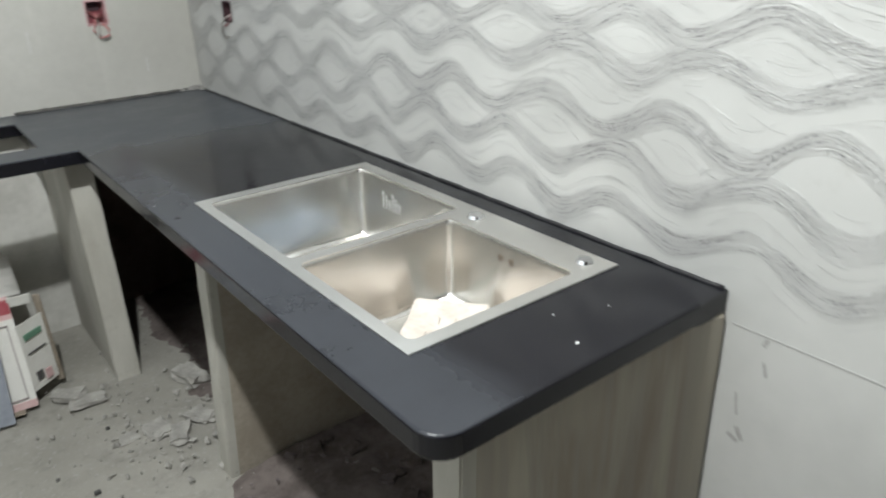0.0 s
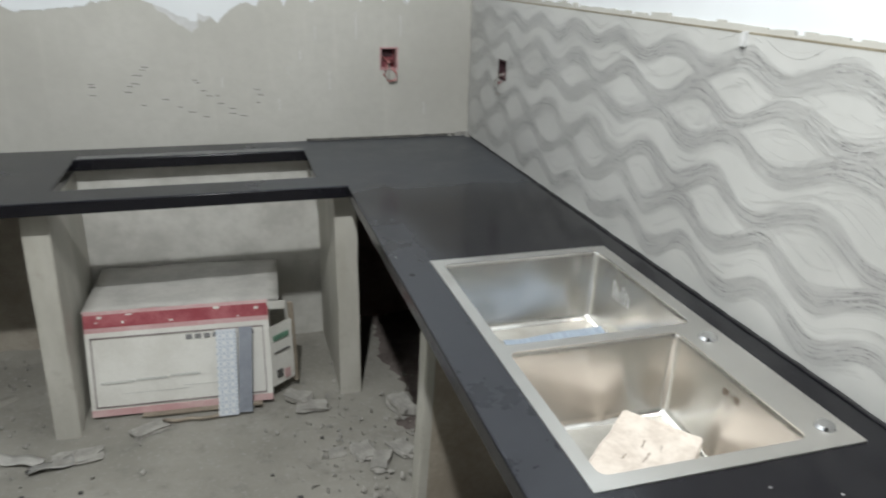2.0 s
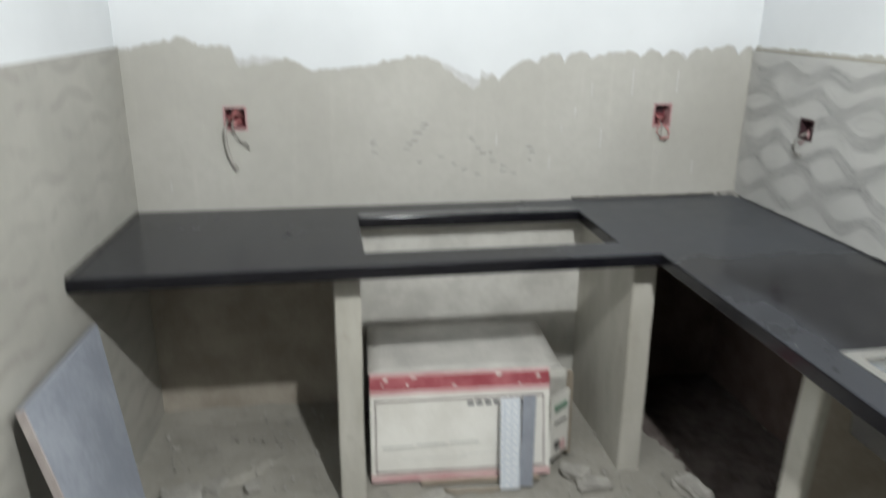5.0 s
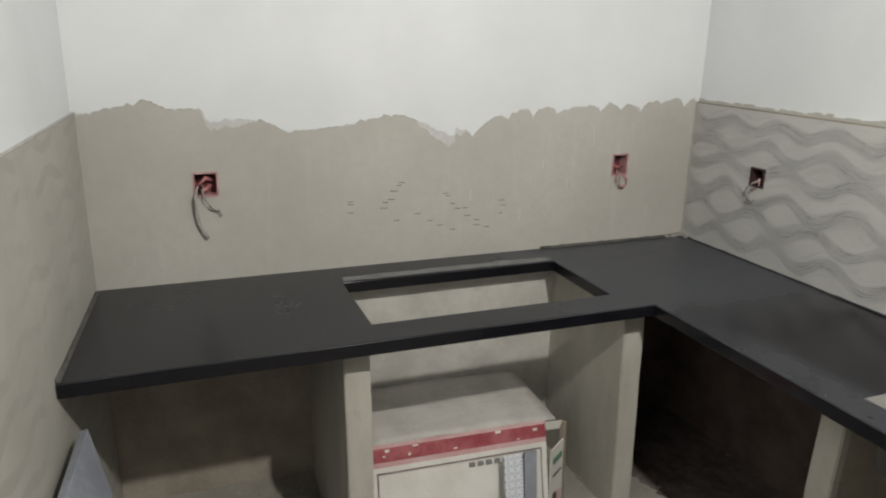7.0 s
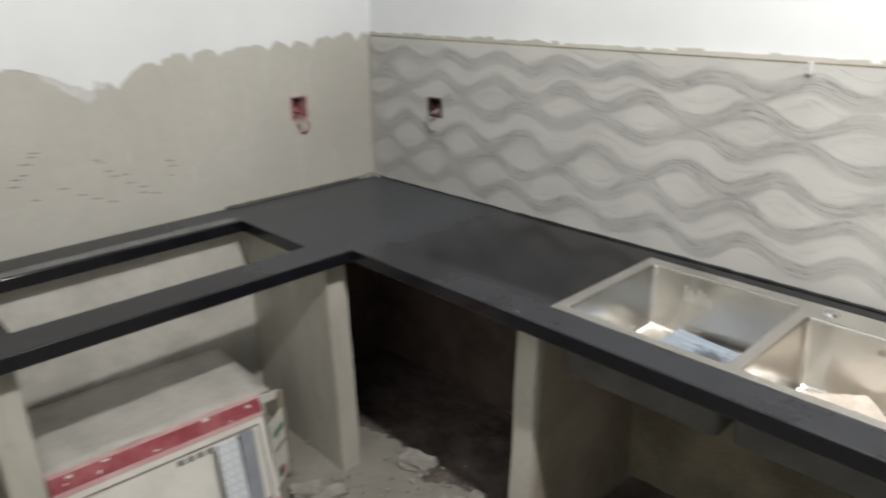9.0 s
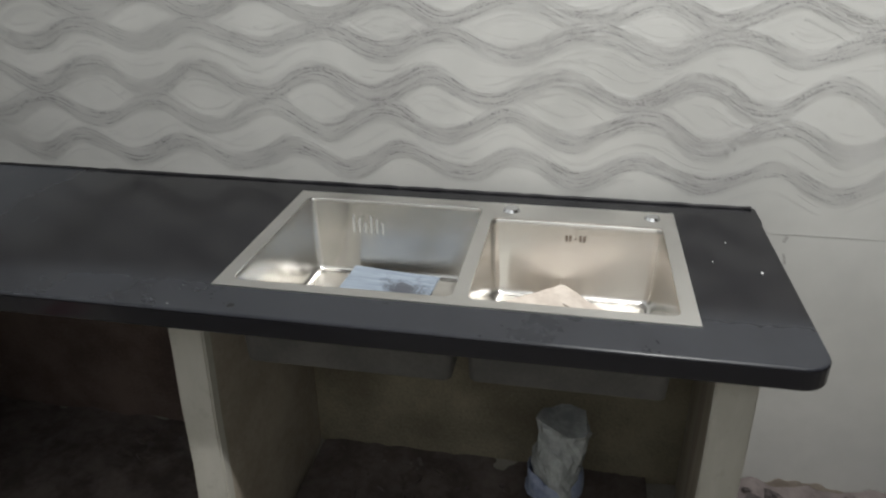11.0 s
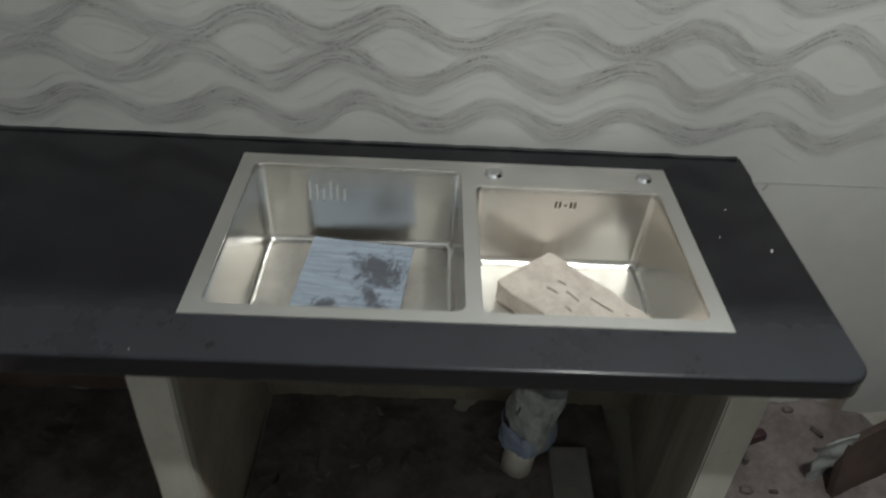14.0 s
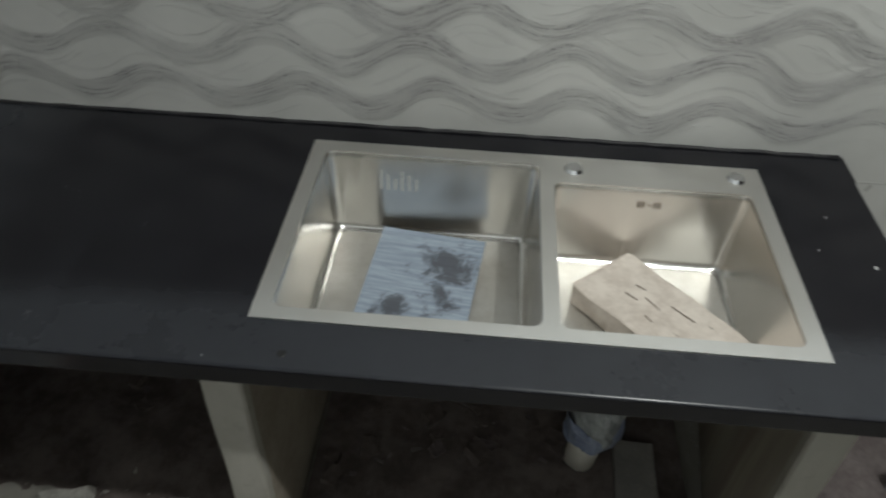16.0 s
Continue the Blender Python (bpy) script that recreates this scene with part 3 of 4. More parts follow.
for x, z, l in ((-0.49, 1.28, 0.10), (-0.65, 1.25, 0.05), (-0.71, 1.17, 0.035), (-0.76, 1.11, 0.03), (-0.8, 0.98, 0.05), (-0.6, 1.07, 0.07), (-1.01, 1.07, 0.04),
                (-2.19, 0.92, 0.035), (-0.31, 1.28, 0.08), (-0.21, 0.95, 0.05), (-1.14, 0.65, 0.03), (-0.99, 0.67, 0.05)):
    box(x - 0.0015, x + 0.0015, -0.0014, 0, z - l / 2, z + l / 2, bm=bm)
tagged(part("paint_drips", bm, WASH, north, "thin white paint runs"), kind="stuff")


def switch_box(at, rz, w, h, loops, label, rim=None):
    """A sunk conduit box; its mouth faces -y before the turn."""
    ob = thing("switch_box", label, "electrical box", at, rz, "sunk boxes for sockets")
    d = 0.05
    part("back_plate", box(-w / 2, w / 2, d - 0.004, d, -h / 2, h / 2), SOCKET, ob)
    t = 0.006
    bm = bmesh.new()
    for a in ((-w / 2, w / 2, h / 2 - t, h / 2), (-w / 2, w / 2, -h / 2, -h / 2 + t), (-w / 2, -w / 2 + t, -h / 2 + t, h / 2 - t), (w / 2 - t, w / 2, -h / 2 + t, h / 2 - t)):
        box(a[0], a[1], -0.003, d - 0.004, a[2], a[3], bm=bm)
    part("rim", bm, rim or RIM, ob)
    part("knockout", box(-w * 0.32, w * 0.30, d - 0.012, d - 0.004, h * 0.05, h * 0.36, 0.002), DARK, ob)
    for k, (pts, r, mat_, flat) in enumerate(loops):
        part("cable", tube(pts, r, 8, flat), mat_, ob, "", True)
    return ob


switch_box((-1.952, 0, 1.1595), 0, 0.08, 0.083, [
    ([(-0.02, 0.03, 0.0), (-0.028, 0.0, -0.01), (-0.036, -0.02, -0.04), (-0.036, -0.012, -0.09), (-0.030, -0.010, -0.13), (-0.014, -0.008, -0.165), (-0.004, -0.006, -0.180)], 0.0075, WIRE, 0.5),
    ([(-0.01, 0.03, -0.005), (-0.012, 0.0, -0.02), (-0.008, -0.02, -0.045), (0.012, -0.018, -0.075), (0.036, -0.015, -0.085), (0.042, -0.014, -0.105)], 0.0035, WIRE, 1),
    ([(0.02, 0.035, 0.01), (0.0, 0.01, 0.02), (-0.02, 0.0, 0.0), (-0.01, 0.01, -0.02), (0.015, 0.03, -0.01)], 0.008, REDWIRE, 1)],
    "red sunk socket box with loose grey cables hanging out")
switch_box((-0.358, 0, 1.153), 0, 0.074, 0.09, [
    ([(0.0, 0.03, -0.02), (-0.010, -0.005, -0.035), (-0.024, -0.016, -0.06), (-0.004, -0.018, -0.088), (0.026, -0.018, -0.082), (0.030, -0.012, -0.058), (0.014, 0.0, -0.04)], 0.004, REDWIRE, 1),
    ([(0.005, 0.03, -0.02), (0.002, -0.006, -0.04), (-0.004, -0.014, -0.07), (0.012, -0.014, -0.094), (0.030, -0.012, -0.084)], 0.0035, WIRE, 1),
    ([(-0.02, 0.035, 0.0), (0.0, 0.012, -0.01), (0.02, 0.03, -0.015)], 0.008, REDWIRE, 1)],
    "red sunk socket box with a curl of pinkish wire")
switch_box((-0.012, -0.381, 1.154), -90, 0.072, 0.072, [
    ([(0.0, 0.03, -0.01), (-0.008, -0.006, -0.02), (-0.028, -0.016, -0.042), (-0.040, -0.012, -0.070), (-0.022, -0.012, -0.092), (0.006, -0.012, -0.086)], 0.004, WIRE, 1),
    ([(-0.02, 0.035, 0.0), (0.0, 0.012, -0.01), (0.012, 0.005, -0.03), (-0.012, -0.01, -0.05)], 0.006, RIM, 1)],
    "dark sunk socket box with a curled wire in tiled wall", DARK)

# ---- counter ----
HOB = (-1.540, -0.728, -0.541, -0.160)
BOWLS = (-0.530, -0.098, -2.194, -1.372)


def slab_top():
    xs = [XL + 0.011, HOB[0], HOB[1], FX, BOWLS[0], BOWLS[1], -0.0125]
    ys = [YE, BOWLS[2], BOWLS[3], FY, HOB[2], HOB[3], -0.001]

    def keep(x, y):
        inside = x > FX or y > FY
        hob = HOB[0] < x < HOB[1] and HOB[2] < y < HOB[3]
        sink = BOWLS[0] < x < BOWLS[1] and BOWLS[2] < y < BOWLS[3]
        return inside and not hob and not sink
    bm = cells(xs, ys, keep)
    for v in bm.verts:
        if v.co.x < XL + 0.02:
            v.co.x += 0.065 * v.co.y
    bm.transform(Matrix.Translation((0, 0, H)))
    thicken(bm, -T)
    bm.normal_update()
    corner = [e for e in bm.edges if all(abs(v.co.x - FX) < 1e-4 and abs(v.co.y - YE) < 1e-4 for v in e.verts)]
    bmesh.ops.bevel(bm, geom=corner, offset=0.045, segments=6, affect="EDGES", profile=0.5)
    bm.normal_update()
    rim = [e for e in bm.edges if len(e.link_faces) == 2 and e.calc_face_angle() > 1.0 and abs(e.verts[0].co.z - e.verts[1].co.z) < 1e-4
           and not any(v.co.y > -0.01 or v.co.x > -0.02 for v in e.verts)]
    bmesh.ops.bevel(bm, geom=rim, offset=0.006, segments=8, affect="EDGES", profile=0.5)
    return bm


counter = tagged(part("countertop", slab_top(), GRANITE), "dusty black granite counter slab with open hob cutout, on plaster piers", "countertop")
bm = rumpled(cells([HOB[0] + 0.006 + 0.02 * i for i in range(41)], [HOB[3] + 0.007, HOB[3] + 0.022, HOB[3] + 0.038, HOB[3] + 0.052], lambda u, v: True), 0.006, 30, 4)
for v in bm.verts:
    v.co.z = H + 0.0006
part("cement_smear", bm, CEMENTFILM, counter, "pale cement film along the back of the opening")
bm = bmesh.new()
for x, y, r in ((-0.03, -0.012, 0.016), (-0.06, -0.010, 0.012), (-0.10, -0.009, 0.010), (-0.022, -0.045, 0.011)):
    b = chunk(r * 2.4, r * 1.2, r * 0.9, x * 40, 2, 0.3)
    b.transform(pose(x, y, H, 0, 0, x * 400))
    me = bpy.data.meshes.new("dab")
    b.to_mesh(me)
    b.free()
    bm.from_mesh(me)
    bpy.data.meshes.remove(me)
part("mortar_dab", bm, STONE, counter, "pale mortar droppings in the corner")
# raised sealing lip along the wall near the corner
pts = [(-0.70 + 0.02 * k, -0.006 + 0.003 * noise.noise((k * 0.7, 0, 0)), H + 0.003 + 0.004 * noise.noise((k * 0.9, 2, 0))) for k in range(35)]
part("sealing_lip", tube(pts, 0.0075, 6), GROUT, counter, "black uneven sealing joint along the wall", True)
pts = [(XL + 0.014 - 0.065 * (0.03 + 0.03 * k), -0.03 - 0.03 * k, H + 0.002 + 0.004 * noise.noise((k * 0.8, 6, 0))) for k in range(22)]
part("sealing_lip", tube(pts, 0.008, 6), GROUT, counter, "black uneven sealing joint along the wall", True)


pts = [(-0.0155 + 0.002 * noise.noise((k * 0.6, 3, 0)), -0.03 - 0.0298 * k, H + 0.0015 + 0.0035 * noise.noise((k * 0.7, 4, 0))) for k in range(80)]
part("sealing_lip", tube(pts, 0.0042, 6), SEAL, counter, "dark uneven sealing joint along the tiles", True)


def pier_core(x0, x1, y0, y1, seed, skew, lean):
    bm = bmesh.new()
    bmesh.ops.create_cube(bm, size=1)
    for v in bm.verts:
        v.co = Vector((x0 + (v.co.x + 0.5) * (x1 - x0), y0 + (v.co.y + 0.5) * (y1 - y0), -0.02 + (v.co.z + 0.5) * (H - T + 0.02)))
    bmesh.ops.bevel(bm, geom=bm.edges[:], offset=0.0035, segments=2, affect="EDGES")
    bmesh.ops.subdivide_edges(bm, edges=[e for e in bm.edges if e.calc_length() > 0.3], cuts=14, use_grid_fill=True)
    for v in bm.verts:
        if v.co.z < H - T - 0.001:
            d = noise.noise_vector(v.co * 5 + Vector((seed, 0, 0))) * 0.0035
            v.co.x += d.x * (1 if v.co.x < -0.06 else 0)
            v.co.y += d.y * (1 if v.co.y < -0.05 else 0)
    for v in bm.verts:
        v.co.y += skew * (v.co.x + 0.57)
        back = lean * (v.co.z / H - 0.45)
        if skew or lean < 0:
            v.co.x += abs(back) * (1 if back < 0 else -1) * min(1.0, max(0.0, -v.co.x / 0.5))
        else:
            v.co.y += back * min(1.0, max(0.0, -v.co.y / 0.5))
    return bm


def pier(x0, x1, y0, y1, material, label, seed, skew=0.0, lean=0.0):
    """A plastered upright: the wall itself and the smoothed plaster on its front edge."""
    ob = thing("counter_pier", label, "pier", (0, 0, 0), 0, "piers under the counter")
    if x1 - x0 < y1 - y0:
        part("body", pier_core(x0 + 0.0006, x1 - 0.0006, y0 + 0.02, y1, seed, skew, lean), material, ob)
        part("plaster_nosing", pier_core(x0, x1, y0, y0 + 0.03, seed, skew, lean), PIER, ob, "smoothed plaster front edge")
    else:
        part("body", pier_core(x0 + 0.02, x1, y0 + 0.0006, y1 - 0.0006, seed, skew, lean), material, ob)
        part("plaster_nosing", pier_core(x0, x0 + 0.03, y0, y1, seed, skew, lean), PIER, ob, "smoothed plaster front edge")
    return ob


pier(-1.637, -1.558, -0.608, -0.001, PIER, "beige plastered pier holding up the black counter", 1, 0, 0.072)
pier(-0.674, -0.596, -0.580, -0.001, PIER, "beige plastered pier beside the carton", 2, 0, 0.030)
pier(-0.548, -0.017, -1.309, -1.235, BROWNPIER, "beige plastered pier with brownish sides under the sink run", 3, 0, -0.035)
pier(-0.553, -0.017, -2.319, -2.247, STREAK, "brownish plastered end pier closing the sink run", 4, -0.145, -0.03)

# ---- sink ----
sink = thing("kitchen_sink", "double-bowl brushed stainless steel sink set in black counter", "sink", (0, -0.008, H))
SX0, SX1, SY0, SY1 = -0.549, -0.078, -2.203, -1.346
B1 = (-0.524, -0.110, -1.786, -1.374, 0.185)
B2 = (-0.524, -0.162, -2.174, -1.813, 0.180)


def rounded(x0, x1, y0, y1, r, n=5):
    out = []
    for cx, cy, a0 in ((x1 - r, y1 - r, 0), (x0 + r, y1 - r, 90), (x0 + r, y0 + r, 180), (x1 - r, y0 + r, 270)):
        for k in range(n + 1):
            a = radians(a0 + 90 * k / n)
            out.append((cx + r * math.cos(a), cy + r * math.sin(a)))
    return out


def lathe_box(b, steps):
    x0, x1, y0, y1, dep = b
    bm = bmesh.new()
    rows = [[bm.verts.new((x, y, z)) for x, y in rounded(x0 + ins, x1 - ins, y0 + ins, y1 - ins, r)] for z, ins, r in steps]
    for a, c in zip(rows, rows[1:]):
        for i in range(len(a)):
            bm.faces.new((a[i], a[(i + 1) % len(a)], c[(i + 1) % len(a)], c[i]))
    mid = bm.verts.new(sum((v.co for v in rows[-1]), Vector()) / len(rows[-1]))
    for i in range(len(rows[-1])):
        bm.faces.new((rows[-1][i], rows[-1][(i + 1) % len(rows[-1])], mid))
    return bm


def bowl(b):
    d = b[4]
    return lathe_box(b, ((0.0015, -0.002, 0.018), (-0.002, 0.0, 0.017), (-0.012, 0.001, 0.016), (-d * 0.5, 0.004, 0.016), (-d + 0.016, 0.008, 0.016),
                         (-d + 0.007, 0.011, 0.016), (-d + 0.0025, 0.015, 0.016), (-d + 0.0006, 0.021, 0.016), (-d, 0.028, 0.014), (-d, 0.036, 0.012)))


def undercoat(b):
    d = b[4]
    return lathe_box(b, ((-0.001, -0.006, 0.02), (-0.02, -0.004, 0.02), (-d + 0.006, 0.003, 0.018), (-d - 0.003, 0.016, 0.016), (-d - 0.003, 0.03, 0.012)))


bm = cells(sorted({SX0, SX1, B1[0], B1[1], B2[1]}), sorted({SY0, SY1, B1[2], B1[3], B2[2], B2[3]}),
           lambda x, y: not (B1[0] < x < B1[1] and B1[2] < y < B1[3]) and not (B2[0] < x < B2[1] and B2[2] < y < B2[3]))
# rounded inner corners of the two cutouts
for b in (B1, B2):
    for cx, sx in ((b[0], 1), (b[1], -1)):
        for cy, sy in ((b[2], 1), (b[3], -1)):
            r = 0.017
            arc = [(cx + sx * r * (1 - math.cos(radians(15 * k))), cy + sy * r * (1 - math.sin(radians(15 * k)))) for k in range(7)]
            bm.faces.new([bm.verts.new((px, py, 0)) for px, py in [(cx, cy)] + arc])
bm.transform(Matrix.Translation((0, 0, 0.003)))
bmesh.ops.recalc_face_normals(bm, faces=bm.faces)
thicken(bm, -0.0028)
part("rim", bm, RIMSTEEL, sink, "flat brushed steel rim")
o1 = part("bowl", bowl(B1), (STEEL, BASESTEEL), sink, "deep square steel bowl", True)
o2 = part("bowl", bowl(B2), (STEEL, BASESTEEL), sink, "smaller square steel bowl below a tap ledge", True)
for o, b in ((o1, B1), (o2, B2)):
    for p in o.data.polygons:
        p.material_index = int(p.center.z < 0.0015 - b[4])


def disc(x, y, z, r, h):
    bm = bmesh.new()
    bmesh.ops.create_cone(bm, cap_ends=True, segments=28, radius1=r, radius2=r * 0.8, depth=h, matrix=Matrix.Translation((x, y, z + h / 2)))
    return bm


part("tap_hole_cap", disc(-0.118, -1.851, 0.0032, 0.019, 0.006), CHROME, sink, "round chrome plug cap")
part("tap_hole_cap", disc(-0.115, -2.155, 0.0032, 0.017, 0.006), CHROME, sink, "round chrome plug cap")
part("undercoat", undercoat(B1), UNDER, o1, "dull grey underside coating", True)
part("undercoat", undercoat(B2), UNDER, o2, "dull grey underside coating", True)
# stamped overflow slots, as plain bars
for k, y in enumerate((-1.976, -1.984, -2.006, -2.014)):
    part("overflow_slot", box(-0.1645, -0.1625, y - 0.0024, y + 0.0024, -0.042, -0.028), CRACK, o2)
part("overflow_slot", box(-0.1645, -0.1625, -1.998, -1.992, -0.037, -0.034), CRACK, o2)
for k in range(6):
    part("stamp_mark", box(-0.1136, -0.1128, -1.482 - k * 0.014, -1.4775 - k * 0.014, -0.080 - 0.009 * (k % 2), -0.036 - 0.009 * (k % 3)), PALEINK, o1)

sheet = thing("stained_sheet", "blue-grey ribbed sheet with black stains propped in the sink", "sheet", (-0.268, -1.586, H - 0.1845), -7)
bm = cells([-0.135 + 0.0275 * i for i in range(10)], [-0.105 + 0.03 * j for j in range(8)], lambda u, v: True)
for v in bm.verts:
    v.co.z = 0.003 * noise.noise(v.co * 14) + 0.007 + 0.025 * max(0.0, (v.co.x + 0.10) / 0.21)
thicken(bm, -0.005)
o = part("sheet", bm, (SLATE, KRAFT), sheet)
for p in o.data.polygons:
    p.material_index = int(p.normal.z < -0.5)

bm = bmesh.new()
bmesh.ops.create_cube(bm, size=1)
bmesh.ops.bevel(bm, geom=bm.edges[:], offset=0.03, segments=1, affect="EDGES")
bmesh.ops.subdivide_edges(bm, edges=[e for e in bm.edges if e.calc_length() > 0.5], cuts=6, use_grid_fill=True)
bm.transform(Matrix.Diagonal((0.155, 0.282, 0.046, 1)))
rumpled(bm, 0.005, 22, 2)
stone = tagged(part("stone_block", bm, BLOCK), "pale sandy stone block with cracks lying in the sink", "block")
stone.matrix_basis = pose(-0.345, -2.019, H - 0.155, 0, 2, -48)
for x, y, l, a in ((0.030, -0.03, 0.05, 4), (0.005, 0.02, 0.035, -5), (-0.02, -0.08, 0.06, 3), (0.02, 0.06, 0.02, 8), (-0.012, 0.055, 0.026, 6), (-0.03, 0.0, 0.018, -8), (0.045, -0.09, 0.03, 2)):
    b = box(-0.0006, 0.0006, -l / 2, l / 2, 0.0215, 0.0242)
    b.transform(pose(x, y, 0, 0, 0, a))
    part("crack", b, CRACK, stone)

# ---- carton ----
carton = thing("carton_box", "battered white appliance carton with red band, on the floor", "box", (-1.215, -0.315, 0.004), -3)
CW, CD, CH = 0.615, 0.54, 0.372
part("body", rumpled(box(-CW / 2, CW / 2, -CD / 2 + 0.02, CD / 2 - 0.06, 0, CH - 0.006, 0.004), 0.004, 6, 1), CARD, carton)
bm = cells([-CW / 2 - 0.004 + (CW + 0.045) * i / 14 for i in range(15)], [-CD / 2 + 0.012 + (CD - 0.07) * j / 8 for j in range(9)], lambda u, v: True)
for v in bm.verts:
    v.co.z = CH + 0.006 * noise.noise(v.co * 7) - 0.25 * max(0, v.co.x - CW / 2 - 0.03)
thicken(bm, -0.005)
part("top_flap", bm, DUSTY, carton, "dust-covered cardboard lid", True)
YF = -CD / 2 + 0.02
part("front_panel", rumpled(box(-CW / 2, CW / 2, YF - 0.008, YF - 0.004, 0.004, CH - 0.075), 0.002, 8, 3), CARD, carton)
part("pink_strip", box(-CW / 2, CW / 2, YF - 0.009, YF - 0.0045, CH - 0.075, CH - 0.058), PINK, carton)
part("red_band", rumpled(box(-CW / 2, CW / 2, YF - 0.010, YF - 0.004, CH - 0.058, CH - 0.014), 0.001, 9, 4), RED, carton, "scuffed red printed band")
part("pink_strip", box(-CW / 2, CW / 2, YF - 0.009, YF - 0.0045, CH - 0.014, CH - 0.002), PINK, carton)
part("pink_strip", box(-CW / 2, CW / 2, YF - 0.0095, YF - 0.006, 0.005, 0.028), PINK, carton)
bm = bmesh.new()
x0, x1, z0, z1, w = -CW / 2 + 0.016, CW / 2 - 0.02, 0.036, CH - 0.092, 0.0035
for a in ((x0, x1, z0, z0 + w), (x0, x1, z1 - w, z1), (x0, x0 + w, z0, z1), (x1 - w, x1, z0, z1)):
    box(a[0], a[1], YF - 0.0125, YF - 0.009, a[2], a[3], bm=bm)
part("printed_border", bm, BORDER, carton)
for k in range(8):
    part("print_bar", box(0.022 + k * 0.030, 0.043 + k * 0.030, YF - 0.0125, YF - 0.009, CH - 0.119, CH - 0.104), GREYINK, carton)
for a, b_, z in ((-0.27, -0.16, 0.118), (-0.155, -0.05, 0.122), (-0.04, 0.06, 0.126)):
    part("print_bar", box(a, b_, YF - 0.0125, YF - 0.009, z, z + 0.007), PALEINK, carton)
for k, (a, c, z) in enumerate(((-0.20, 0.02, 0.078), (0.0, 0.13, 0.088))):
    part("crease", rumpled(box(a, c, YF - 0.0095, YF - 0.0075, z, z + 0.0016), 0.004, 14, k), PALEINK, carton)
for k, (a, z) in enumerate(((-0.27, 0.33), (-0.262, 0.345), (-0.17, 0.352), (-0.185, 0.325), (-0.03, 0.322), (0.12, 0.35), (0.2, 0.318), (0.26, 0.34))):
    part("scuff", box(a, a + 0.008 + 0.006 * (k % 3), YF - 0.0115, YF - 0.009, z, z + 0.004 + 0.004 * (k % 2)), CARD, carton)
# the front leans back towards the lid
for o in carton.children:
    for v in o.data.vertices:
        v.co.y += 0.24 * v.co.z * min(1.0, max(0.0, -v.co.y / 0.25))
# opened end flap
bm = rumpled(box(0, 0.105, -0.004, 0.0, 0.045, CH - 0.09), 0.004, 9, 5)
flap = part("end_flap", bm, CARD, carton, "torn end flap with green print")
flap.matrix_basis = pose(CW / 2 + 0.003, YF + 0.012, 0, -2, 0, 40)
part("print_bar", box(0.015, 0.085, -0.0085, -0.0045, 0.225, 0.245), GREEN, flap)
part("print_bar", box(0.015, 0.085, -0.0085, -0.0045, 0.175, 0.179), INK, flap)
part("print_bar", box(0.020, 0.045, -0.0085, -0.0045, 0.075, 0.105), INK, flap)
part("print_bar", box(0.055, 0.080, -0.0085, -0.0045, 0.060, 0.095), PINK, flap)
part("torn_edge", rumpled(box(0.108, 0.120, -0.008, 0.012, 0.02, CH - 0.03, 0.002), 0.006, 14, 7), KRAFT, flap)
tab = part("torn_tab", rumpled(box(0, 0.065, -0.003, 0, -0.038, 0, 0.001), 0.003, 12, 4), CARD, carton, "bent white corner tab")
tab.matrix_basis = pose(CW / 2 - 0.002, YF + 0.072, CH - 0.006, 12, 3, 4)
part("torn_edge", rumpled(box(-0.14, 0.27, YF - 0.030, YF - 0.004, 0.0, 0.006, 0.001), 0.006, 6, 9), KRAFT, carton, "frayed brown lower edge")

pts = [(-1.30 + 0.02 * k, -0.628 - 0.020 * math.sin(k * 0.26) - 0.012 * noise.noise((k * 0.3, 1, 0)), 0.010 + 0.006 * noise.noise((k * 0.4, 0, 5))) for k in range(16)]
tagged(part("cardboard_strip", tube(pts, 0.006, 6, 0.5), KRAFT, None, "", True), "curled brown cardboard strip on the floor before the carton", "scrap", "cardboard scraps")

tile = thing("tile_offcut", "narrow patterned blue and white tile offcut leaning on the carton", "tile", (-1.068, -0.600, 0.0))
b = box(-0.038, 0.030, -0.008, 0, 0, 0.31, 0.001)
o = part("tile", b, FLORAL, tile)
o.matrix_basis = pose(0, 0, 0, -16, 3, 2)
tile.matrix_basis = pose(-1.075, -0.642, 0.002)
tile = thing("tile_offcut", "plain blue-grey tile strip leaning on the carton", "tile", (-1.020, -0.634, 0.002))
o = part("tile", box(-0.024, 0.022, -0.008, 0, 0, 0.31, 0.001), SLABM, tile)
o.matrix_basis = pose(0, 0, 0, -15, 4, 0)

# ---- leaning slab ----
slab = thing("stone_slab", "blue-grey stone slab leaning against the patterned wall", "slab")


def tapered(bm, side=0.0):
    """The broken slab narrows towards its foot, one edge running askew."""
    for v in bm.verts:
        u = v.co.z / 0.70
        lo, hi = -0.21 + 0.13 * u, 0.035 + 0.34 * u
        v.co.y = lo + (hi - lo) * v.co.y + side
    return bm


part("slab_face", tapered(box(0, 0.022, 0, 1, 0, 0.70, 0.002)), SLABM, slab)
part("sawn_edge", rumpled(tapered(box(0.001, 0.021, -0.014, 0, 0.002, 0.698, 0.0005), -0.0004), 0.0008, 20, 2), SLABEDGE, slab, "pale rough sawn edge")
slab.matrix_basis = pose(-2.127, -1.0, 0.002, 0, -18.7, -3.7)

